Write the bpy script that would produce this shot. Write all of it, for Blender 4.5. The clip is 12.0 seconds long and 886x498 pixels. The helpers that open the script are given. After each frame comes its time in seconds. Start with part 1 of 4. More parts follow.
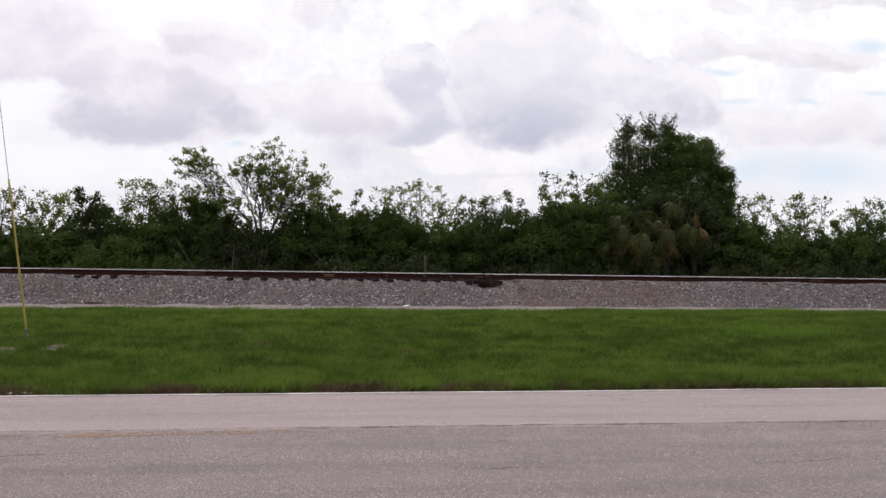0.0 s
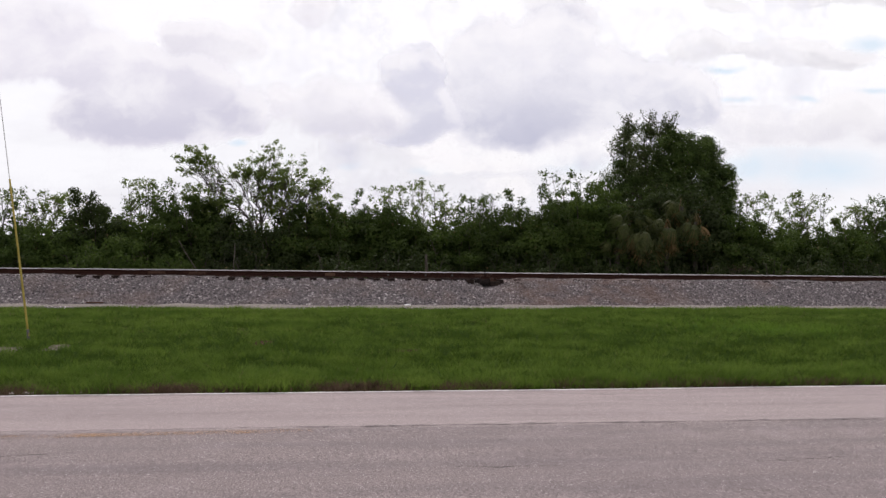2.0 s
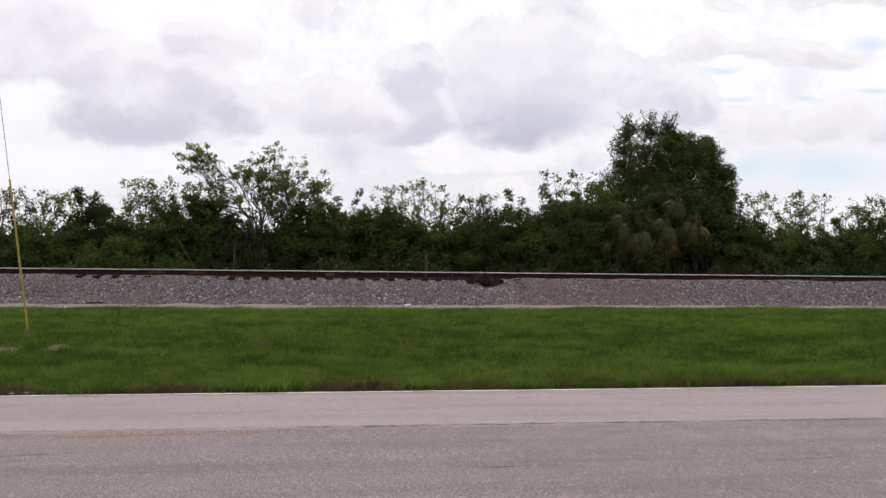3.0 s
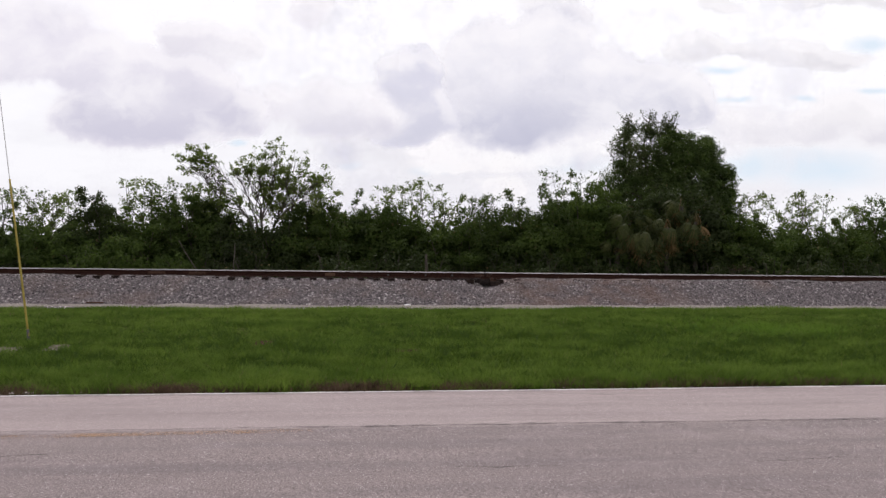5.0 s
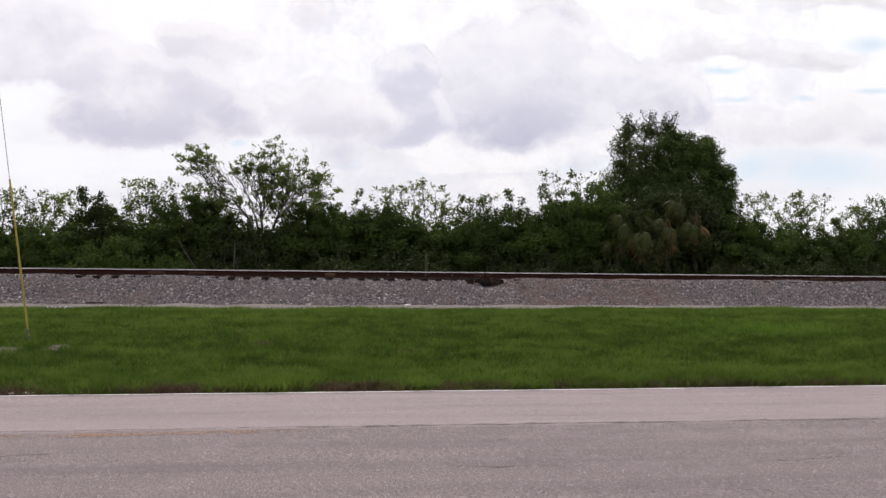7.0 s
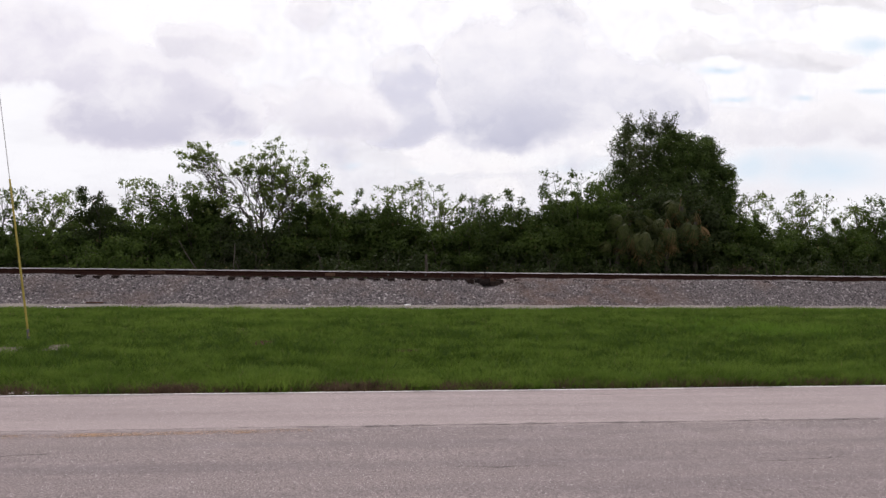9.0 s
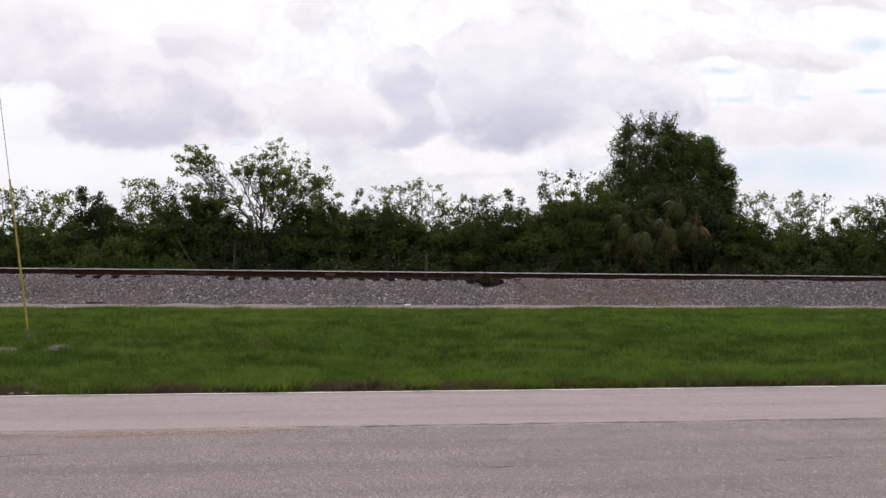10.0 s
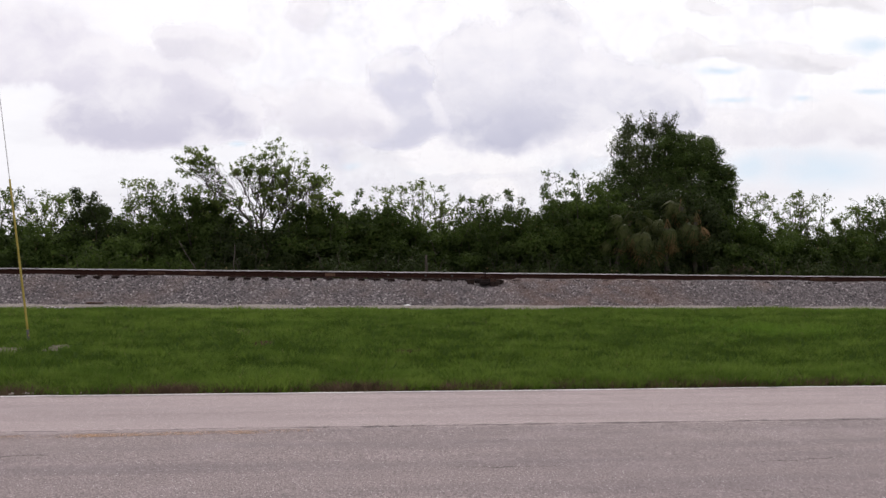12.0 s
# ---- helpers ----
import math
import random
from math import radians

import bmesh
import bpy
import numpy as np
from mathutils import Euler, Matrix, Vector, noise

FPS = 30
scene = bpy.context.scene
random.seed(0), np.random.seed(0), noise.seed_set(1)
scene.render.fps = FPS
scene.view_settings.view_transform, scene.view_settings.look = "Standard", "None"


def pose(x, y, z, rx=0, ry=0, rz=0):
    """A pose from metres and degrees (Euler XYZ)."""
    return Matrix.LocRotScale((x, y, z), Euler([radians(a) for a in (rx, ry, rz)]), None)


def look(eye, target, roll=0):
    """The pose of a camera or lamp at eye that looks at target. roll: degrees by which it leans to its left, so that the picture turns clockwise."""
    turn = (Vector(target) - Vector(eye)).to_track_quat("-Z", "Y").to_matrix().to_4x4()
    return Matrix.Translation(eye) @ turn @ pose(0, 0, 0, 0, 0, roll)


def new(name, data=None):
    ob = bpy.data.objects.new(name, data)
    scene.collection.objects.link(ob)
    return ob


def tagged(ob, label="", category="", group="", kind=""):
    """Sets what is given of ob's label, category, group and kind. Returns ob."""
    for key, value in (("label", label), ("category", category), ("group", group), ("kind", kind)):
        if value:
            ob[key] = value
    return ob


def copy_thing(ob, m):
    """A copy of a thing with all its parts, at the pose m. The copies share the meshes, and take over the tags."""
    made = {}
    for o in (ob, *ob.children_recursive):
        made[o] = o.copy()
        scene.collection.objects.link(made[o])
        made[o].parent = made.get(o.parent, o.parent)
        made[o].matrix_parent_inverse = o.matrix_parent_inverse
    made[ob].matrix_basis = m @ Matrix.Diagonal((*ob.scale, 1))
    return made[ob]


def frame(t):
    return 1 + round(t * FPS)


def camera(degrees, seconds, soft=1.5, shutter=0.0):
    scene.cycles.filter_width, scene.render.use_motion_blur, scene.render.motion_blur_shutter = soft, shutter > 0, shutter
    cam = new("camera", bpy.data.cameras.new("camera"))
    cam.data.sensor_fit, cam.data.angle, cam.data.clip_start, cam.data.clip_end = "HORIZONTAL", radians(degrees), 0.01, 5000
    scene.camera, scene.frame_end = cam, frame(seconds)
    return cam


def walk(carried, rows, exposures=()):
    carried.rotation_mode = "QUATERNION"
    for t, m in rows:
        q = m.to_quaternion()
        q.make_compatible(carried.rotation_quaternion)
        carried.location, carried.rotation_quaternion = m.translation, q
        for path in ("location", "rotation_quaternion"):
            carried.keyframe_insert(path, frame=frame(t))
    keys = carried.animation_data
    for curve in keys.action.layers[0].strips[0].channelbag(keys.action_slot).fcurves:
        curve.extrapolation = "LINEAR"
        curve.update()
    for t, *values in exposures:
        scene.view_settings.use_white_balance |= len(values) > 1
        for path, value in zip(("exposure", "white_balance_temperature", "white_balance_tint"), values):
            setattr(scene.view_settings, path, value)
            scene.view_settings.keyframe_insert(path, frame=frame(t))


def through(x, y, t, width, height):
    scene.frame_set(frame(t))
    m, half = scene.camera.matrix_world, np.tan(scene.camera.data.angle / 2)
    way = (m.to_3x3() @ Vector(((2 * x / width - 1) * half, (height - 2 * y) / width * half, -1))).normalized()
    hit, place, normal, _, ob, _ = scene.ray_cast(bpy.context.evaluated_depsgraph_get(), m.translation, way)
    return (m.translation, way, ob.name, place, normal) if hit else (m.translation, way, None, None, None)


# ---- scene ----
# The camera stands by the roadside and settles during the first second.
EYE = (0.0, 0.0, 1.75)


def aim(yaw, pitch, roll):
    """The way the camera looks: degrees to the right of the track's normal, upwards, and lean."""
    a, b = radians(yaw), radians(pitch)
    return look(EYE, (EYE[0] + math.sin(a) * math.cos(b), EYE[1] + math.cos(a) * math.cos(b), EYE[2] + math.sin(b)), roll)


cam = camera(50.84, 12.0, soft=1.5)
PATH = [(0.0, aim(7.86, 0.73, 0.68)), (0.25, aim(7.85, 0.74, 0.68)), (0.5, aim(7.83, 0.755, 0.67)),
        (0.75, aim(7.80, 0.72, 0.60)), (1.0, aim(7.80, 0.66, 0.52)), (1.5, aim(7.80, 0.66, 0.515)),
        (3.0, aim(7.80, 0.66, 0.515)), (9.0, aim(7.80, 0.66, 0.525)), (10.0, aim(7.80, 0.66, 0.515)),
        (12.0, aim(7.80, 0.68, 0.515))]
walk(cam, PATH, exposures=[(0.0, 0.0, 6500, 13.5), (12.0, 0.0, 6500, 13.5)])

# ---- light ----
SUN_EL, SUN_AZ = 50.0, 12.0     # degrees up, and to the right of straight ahead
world = bpy.data.worlds.new("sky_world")
world.use_nodes = True
scene.world = world
wn, wl = world.node_tree.nodes, world.node_tree.links
wn.clear()
sky = wn.new("ShaderNodeTexSky")
sky.sky_type = "NISHITA"
sky.sun_disc = False
sky.sun_elevation = radians(SUN_EL)
sky.sun_rotation = radians(SUN_AZ)
sky.air_density, sky.dust_density, sky.ozone_density = 1.0, 3.0, 1.0
# broken cloud evens out the blue of the sky
wco = wn.new("ShaderNodeTexCoord")
wno = wn.new("ShaderNodeTexNoise")
wno.inputs["Scale"].default_value = 3.0
wno.inputs["Detail"].default_value = 4.0
wl.new(wco.outputs["Generated"], wno.inputs["Vector"])
wra = wn.new("ShaderNodeMapRange")
wra.inputs["From Min"].default_value, wra.inputs["From Max"].default_value = 0.35, 0.6
wra.inputs["To Min"].default_value, wra.inputs["To Max"].default_value = 0.55, 0.95
wl.new(wno.outputs["Fac"], wra.inputs["Value"])
wmx = wn.new("ShaderNodeMixRGB")
wmx.inputs["Color2"].default_value = (9.6, 9.2, 9.5, 1)
wl.new(wra.outputs["Result"], wmx.inputs["Fac"])
wl.new(sky.outputs["Color"], wmx.inputs["Color1"])
wbg = wn.new("ShaderNodeBackground")
wbg.inputs["Strength"].default_value = 0.11
wl.new(wmx.outputs["Color"], wbg.inputs["Color"])
wou = wn.new("ShaderNodeOutputWorld")
wl.new(wbg.outputs["Background"], wou.inputs["Surface"])

sun_data = bpy.data.lights.new("sun", "SUN")
sun_data.energy, sun_data.angle, sun_data.color = 1.6, radians(12), (1.0, 0.96, 0.9)
sun = new("sun", sun_data)
_e, _a = radians(SUN_EL), radians(SUN_AZ)
sun.matrix_basis = look((math.sin(_a) * math.cos(_e) * 50, math.cos(_a) * math.cos(_e) * 50, math.sin(_e) * 50), (0, 0, 0))


# ---- materials ----
class Nodes:
    """A short way to write node materials."""

    def __init__(self, name):
        self.mat = bpy.data.materials.new(name)
        self.mat.use_nodes = True
        self.tree = self.mat.node_tree
        self.tree.nodes.clear()
        self.out = self.tree.nodes.new("ShaderNodeOutputMaterial")
        self.co = self.tree.nodes.new("ShaderNodeTexCoord").outputs["Object"]

    def put(self, sock, value):
        if isinstance(value, bpy.types.NodeSocket):
            self.tree.links.new(value, sock)
        elif isinstance(value, tuple) and len(value) == 3 and sock.type == "RGBA":
            sock.default_value = (*value, 1)
        else:
            sock.default_value = value

    def node(self, kind, **ins):
        n = self.tree.nodes.new(kind)
        for k, v in ins.items():
            self.put(n.inputs[k.replace("_", " ")], v)
        return n

    def noise(self, scale, detail=4.0, rough=0.55, vec=None, out="Fac", stretch=None):
        vec = self.co if vec is None else vec
        if stretch:
            vec = self.vmath("MULTIPLY", vec, stretch)
        return self.node("ShaderNodeTexNoise", Vector=vec, Scale=scale, Detail=detail, Roughness=rough).outputs[out]

    def voronoi(self, scale, out="Distance", vec=None):
        return self.node("ShaderNodeTexVoronoi", Vector=self.co if vec is None else vec, Scale=scale).outputs[out]

    def math(self, op, a, b=0.0, clamp=False):
        n = self.tree.nodes.new("ShaderNodeMath")
        n.operation, n.use_clamp = op, clamp
        self.put(n.inputs[0], a)
        self.put(n.inputs[1], b)
        return n.outputs[0]

    def vmath(self, op, a, b):
        n = self.tree.nodes.new("ShaderNodeVectorMath")
        n.operation = op
        self.put(n.inputs[0], a)
        self.put(n.inputs[1], b)
        return n.outputs[0]

    def ramp(self, v, lo, hi, a=0.0, b=1.0, smooth=False):
        n = self.node("ShaderNodeMapRange", Value=v)
        if smooth:
            n.interpolation_type = "SMOOTHSTEP"
        for k, x in (("From Min", lo), ("From Max", hi), ("To Min", a), ("To Max", b)):
            self.put(n.inputs[k], x)
        return n.outputs["Result"]

    def mix(self, fac, a, b, kind="MIX"):
        n = self.tree.nodes.new("ShaderNodeMixRGB")
        n.blend_type = kind
        self.put(n.inputs["Fac"], fac)
        self.put(n.inputs["Color1"], a)
        self.put(n.inputs["Color2"], b)
        return n.outputs["Color"]

    def bump(self, h, strength=0.5, dist=0.01):
        return self.node("ShaderNodeBump", Height=h, Strength=strength, Distance=dist).outputs["Normal"]

    def xyz(self, vec=None):
        return self.node("ShaderNodeSeparateXYZ", Vector=self.co if vec is None else vec).outputs

    def principled(self, color, rough=0.8, metal=0.0, normal=None, spec=0.4):
        n = self.node("ShaderNodeBsdfPrincipled", Base_Color=color, Roughness=rough, Metallic=metal)
        n.inputs["Specular IOR Level"].default_value = spec
        if normal is not None:
            self.put(n.inputs["Normal"], normal)
        return n.outputs[0]

    def done(self, shader):
        self.tree.links.new(shader, self.out.inputs["Surface"])
        return self.mat


def leaf_material(name, dark, light, tip, through=0.35, gloss=0.68, spread=0.55, withered=0.985):
    """Leaves that differ a little singly; broader noise paints deep-shade voids and bright patches between boughs."""
    m = Nodes(name)
    isl = m.node("ShaderNodeNewGeometry").outputs["Random Per Island"]
    obr = m.node("ShaderNodeObjectInfo").outputs["Random"]
    big = m.noise(0.8, 3.0)
    bough_shade = m.noise(2.3, 3.0, vec=m.vmath("ADD", m.co, (5.0, 9.0, 2.0)))
    pick = m.math("ADD", m.math("MULTIPLY", isl, spread), m.ramp(bough_shade, 0.36, 0.64, 0.0, 1 - spread))
    c = m.mix(pick, dark, light)
    c = m.mix(m.ramp(big, 0.42, 0.62), c, m.mix(0.7, c, tip))
    c = m.mix(m.math("GREATER_THAN", isl, withered), c, (0.13, 0.10, 0.045))
    c = m.mix(m.ramp(obr, 0.0, 1.0, 0.0, 0.35), c, (0.040, 0.060, 0.015))
    p = m.principled(c, gloss, spec=0.14)
    t = m.node("ShaderNodeBsdfTranslucent", Color=m.mix(0.5, c, (0.12, 0.2, 0.03))).outputs[0]
    return m.done(mix_shader(m, through, p, t))


def mix_shader(m, fac, a, b):
    n = m.tree.nodes.new("ShaderNodeMixShader")
    m.put(n.inputs[0], fac)
    m.tree.links.new(a, n.inputs[1])
    m.tree.links.new(b, n.inputs[2])
    return n.outputs[0]


def bark_material(name, a, b):
    m = Nodes(name)
    n = m.noise(9.0, 6.0, stretch=(1, 1, 0.25))
    return m.done(m.principled(m.mix(m.ramp(n, 0.3, 0.7), a, b), 0.9, normal=m.bump(n, 0.6, 0.03)))


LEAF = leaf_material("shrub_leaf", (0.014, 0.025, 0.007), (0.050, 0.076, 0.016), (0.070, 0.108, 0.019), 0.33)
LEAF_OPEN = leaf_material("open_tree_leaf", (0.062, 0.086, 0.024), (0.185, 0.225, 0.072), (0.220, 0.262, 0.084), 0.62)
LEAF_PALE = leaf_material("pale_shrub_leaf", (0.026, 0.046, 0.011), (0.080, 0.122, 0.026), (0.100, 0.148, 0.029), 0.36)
# the shade low in the hedgerow is put into this darker leaf colour
LEAF_SHADE = leaf_material("shade_darkened_leaf", (0.010, 0.016, 0.006), (0.028, 0.040, 0.011), (0.036, 0.052, 0.013), 0.15)
LEAF_OAK = leaf_material("grey_oak_leaf", (0.032, 0.044, 0.020), (0.082, 0.102, 0.042), (0.092, 0.112, 0.044), 0.3)
LEAF_DARK = leaf_material("oak_leaf", (0.027, 0.044, 0.014), (0.068, 0.104, 0.027), (0.088, 0.132, 0.030), 0.28)
PALM_LEAF = leaf_material("palm_leaf", (0.014, 0.021, 0.008), (0.060, 0.072, 0.023), (0.095, 0.100, 0.030), 0.22, 0.6)
PALM_DEAD = leaf_material("dead_palm_leaf", (0.12, 0.068, 0.032), (0.29, 0.175, 0.085), (0.32, 0.21, 0.10), 0.2)
DEAD_LEAF = leaf_material("withered_leaf", (0.035, 0.028, 0.020), (0.095, 0.075, 0.052), (0.10, 0.075, 0.05), 0.1)
BARK = bark_material("grey_bark", (0.045, 0.038, 0.032), (0.115, 0.10, 0.085))
BARK_PALE = bark_material("pale_bark", (0.07, 0.060, 0.048), (0.15, 0.13, 0.105))
BARK_PALM = bark_material("palm_bark", (0.03, 0.026, 0.02), (0.08, 0.065, 0.05))


def make_grass(name, a, b, patchy, straw):
    m = Nodes(name)
    isl = m.node("ShaderNodeNewGeometry").outputs["Random Per Island"]
    patch = m.noise(0.7, 6.0, 0.65, stretch=(0.45, 1.0, 1.0))
    fine = m.noise(3.0, 4.0, 0.6, stretch=(0.7, 1.0, 1.0))
    c = m.mix(isl, a, b)
    c = m.mix(m.ramp(patch, 0.44, 0.58, 0.0, 0.9), c, patchy)
    c = m.mix(m.ramp(fine, 0.52, 0.66, 0.0, 0.7), c, (0.165, 0.230, 0.046))
    c = m.mix(m.math("GREATER_THAN", isl, 1 - straw), c, (0.22, 0.18, 0.085))
    # dark spots put the shade in gaps between clumps into the blade colour
    gap_shade = m.noise(6.5, 3.0, 0.6, stretch=(0.6, 1.0, 1.0))
    c = m.mix(m.ramp(gap_shade, 0.44, 0.37, 0.0, 0.8), c, (0.022, 0.046, 0.008))
    p = m.principled(c, 0.85, spec=0.08)
    t = m.node("ShaderNodeBsdfTranslucent", Color=m.mix(0.5, c, (0.16, 0.26, 0.03))).outputs[0]
    return m.done(mix_shader(m, 0.35, p, t))


def make_soil():
    m = Nodes("grassy_soil")
    n1, n2 = m.noise(0.5, 6.0), m.noise(14.0, 5.0)
    c = m.mix(m.ramp(n1, 0.35, 0.65), (0.030, 0.048, 0.012), (0.055, 0.080, 0.018))
    c = m.mix(m.ramp(n2, 0.52, 0.75), c, (0.085, 0.065, 0.038))
    return m.done(m.principled(c, 1.0, normal=m.bump(n2, 0.7, 0.04), spec=0.0))


def make_asphalt():
    m = Nodes("bleached_asphalt")
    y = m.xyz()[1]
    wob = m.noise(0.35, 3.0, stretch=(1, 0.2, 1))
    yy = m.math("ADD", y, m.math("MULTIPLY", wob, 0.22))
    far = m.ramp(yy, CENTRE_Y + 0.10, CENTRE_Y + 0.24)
    tall = m.vmath("MULTIPLY", m.co, (1.0, 0.5, 1.0))      # stones stand up as much as they lie wide
    stone = m.voronoi(85.0, vec=tall)
    grit = m.noise(72.0, 5.0, 0.8, vec=tall)
    streak = m.noise(0.9, 6.0, 0.65, stretch=(0.22, 2.2, 1))
    blot = m.noise(1.4, 5.0, 0.6)
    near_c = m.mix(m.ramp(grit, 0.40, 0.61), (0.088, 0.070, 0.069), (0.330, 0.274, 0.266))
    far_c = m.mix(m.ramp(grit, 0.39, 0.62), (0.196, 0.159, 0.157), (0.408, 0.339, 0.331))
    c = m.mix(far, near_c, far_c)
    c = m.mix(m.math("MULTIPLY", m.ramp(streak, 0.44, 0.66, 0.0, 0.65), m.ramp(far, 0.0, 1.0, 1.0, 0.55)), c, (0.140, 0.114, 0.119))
    c = m.mix(m.ramp(blot, 0.52, 0.72, 0.0, 0.20), c, (0.36, 0.302, 0.312))
    chips = m.math("LESS_THAN", stone, 0.26)
    chipn = m.math("MULTIPLY", chips, m.math("GREATER_THAN", m.noise(45.0, 2.0, vec=tall), 0.57))
    c = m.mix(m.math("MULTIPLY", chipn, 0.75), c, (0.70, 0.66, 0.65))
    h = m.math("ADD", grit, m.math("MULTIPLY", stone, 0.8))
    return m.done(m.principled(c, 0.85, normal=m.bump(h, 0.55, 0.008), spec=0.3))


def make_paint(name, color, lo, hi):
    """Worn paint that lets the road through."""
    m = Nodes(name)
    n = m.noise(30.0, 6.0, 0.7)
    n2 = m.noise(1.7, 4.0, 0.6)
    a = m.ramp(m.math("ADD", n, m.math("MULTIPLY", n2, 0.8)), lo, hi)
    p = m.principled(m.mix(m.ramp(n, 0.4, 0.9, 0.0, 0.5), color, (0.30, 0.26, 0.26)), 0.8, spec=0.3)
    return m.done(mix_shader(m, a, p, m.node("ShaderNodeBsdfTransparent").outputs[0]))


def make_gravel(name, base):
    m = Nodes(name)
    isl = m.node("ShaderNodeNewGeometry").outputs["Random Per Island"]
    n = m.noise(0.7, 4.0, 0.6)
    g = m.noise(40.0, 4.0)
    sp = m.voronoi(17.0, "Color")
    spv = m.node("ShaderNodeSeparateColor", Color=sp).outputs[0]
    v = isl if base == "stone" else spv
    c = m.mix(v, (0.078, 0.068, 0.070), (0.270, 0.237, 0.237))
    c = m.mix(m.math("GREATER_THAN", v, 0.93), c, (0.52, 0.48, 0.47))
    c = m.mix(m.math("LESS_THAN", v, 0.14), c, (0.055, 0.05, 0.053))
    c = m.mix(m.ramp(n, 0.50, 0.70, 0.0, 0.45), c, (0.25, 0.18, 0.15))
    away = m.math("ABSOLUTE", m.math("SUBTRACT", m.xyz()[0], 9.0))      # brown stain where the bed was dug over
    stain = m.math("MULTIPLY", m.ramp(away, 1.5, 4.5, 1.0, 0.0, True), m.ramp(m.noise(1.6, 4.0), 0.38, 0.60, 0.1, 0.55))
    c = m.mix(stain, c, (0.215, 0.140, 0.112))
    h = m.math("ADD", g, m.math("MULTIPLY", m.voronoi(17.0), 2.0))
    return m.done(m.principled(c, 0.9, normal=m.bump(h, 0.8, 0.03), spec=0.3))


def plain(name, a, b, scale=6.0, rough=0.7, metal=0.0, depth=0.01, spec=0.4):
    m = Nodes(name)
    n = m.noise(scale, 6.0, 0.65)
    return m.done(m.principled(m.mix(m.ramp(n, 0.35, 0.65), a, b), rough, metal, m.bump(n, 0.5, depth), spec))


ROAD_NEAR, CENTRE_Y, ROAD_FAR = 6.05, 9.47, 12.43
GRASS = make_grass("grass_blade", (0.081, 0.134, 0.022), (0.158, 0.230, 0.042), (0.046, 0.090, 0.016), 0.012)
WEED = make_grass("weed_leaf", (0.016, 0.036, 0.008), (0.050, 0.092, 0.016), (0.018, 0.040, 0.008), 0.0)
LUSH = make_grass("lush_grass_blade", (0.095, 0.150, 0.026), (0.165, 0.240, 0.046), (0.070, 0.120, 0.020), 0.006)
RANK = make_grass("rank_weed_leaf", (0.075, 0.150, 0.020), (0.130, 0.230, 0.030), (0.050, 0.110, 0.014), 0.0)
DRY = plain("dry_grass_blade", (0.055, 0.036, 0.022), (0.15, 0.105, 0.065), 5, 0.9, spec=0.1)
SOIL = make_soil()
ASPHALT = make_asphalt()
YELLOW = make_paint("worn_yellow_paint", (0.40, 0.23, 0.11), 0.48, 1.02)
PALE_EDGE = make_paint("pale_edge_line", (0.78, 0.76, 0.74), 1.05, 1.35)
CRACK = make_paint("tar_crack", (0.055, 0.044, 0.042), 0.70, 1.05)
SEAM = make_paint("worn_seam", (0.075, 0.062, 0.063), 0.62, 1.15)
BALLAST = make_gravel("ballast_bed", "bed")
STONE = make_gravel("ballast_stone", "stone")
RUST = plain("rusty_steel", (0.020, 0.009, 0.007), (0.044, 0.020, 0.014), 18, 0.9, 0.0, spec=0.1)
RUST_BRIGHT = plain("bright_rust", (0.09, 0.045, 0.028), (0.19, 0.11, 0.07), 18, 0.85, 0.1)
RUST_MID = plain("mid_rust", (0.045, 0.024, 0.017), (0.10, 0.056, 0.038), 18, 0.9, spec=0.1)
STEEL = plain("polished_rail_head", (0.50, 0.49, 0.48), (0.66, 0.65, 0.64), 30, 0.32, 1.0, 0.002)
TIE = plain("creosoted_timber", (0.014, 0.010, 0.009), (0.042, 0.030, 0.025), 12, 0.95, spec=0.08)
BLACK = plain("black_rubber", (0.010, 0.008, 0.008), (0.026, 0.020, 0.018), 12, 0.9, spec=0.05)
GUARD = plain("yellow_plastic", (0.29, 0.23, 0.035), (0.38, 0.30, 0.06), 5, 0.65)
WIRE = plain("galvanised_strand", (0.62, 0.62, 0.62), (0.75, 0.75, 0.75), 40, 0.6, 0.2)
SAND = plain("pale_sand", (0.075, 0.068, 0.05), (0.16, 0.145, 0.115), 8, 1.0, spec=0.0)
EARTH = plain("bare_brown_earth", (0.035, 0.022, 0.016), (0.070, 0.044, 0.030), 9, 1.0, spec=0.0)
CLIP = plain("pale_clip_steel", (0.08, 0.075, 0.07), (0.13, 0.12, 0.115), 9, 0.9, spec=0.1)
FRINGE = plain("pale_sandy_gravel", (0.13, 0.115, 0.10), (0.30, 0.265, 0.235), 22, 0.95, 0.0, 0.03, 0.3)
PALE_STONE = plain("pale_limerock", (0.34, 0.31, 0.28), (0.52, 0.48, 0.44), 14, 0.95, spec=0.1)
LITTER = plain("white_litter", (0.75, 0.75, 0.75), (0.85, 0.85, 0.85), 9, 0.6)


# ---- geometry helpers ----
def mesh_from(name, verts, faces, material, smooth=False):
    me = bpy.data.meshes.new(name)
    me.from_pydata(verts, [], faces)
    if smooth:
        me.polygons.foreach_set("use_smooth", [True] * len(me.polygons))
    me.materials.append(material)
    return me


def part(name, me, parent=None, label=""):
    ob = new(name, me)
    if parent is not None:
        ob.parent = parent
    return tagged(ob, label)


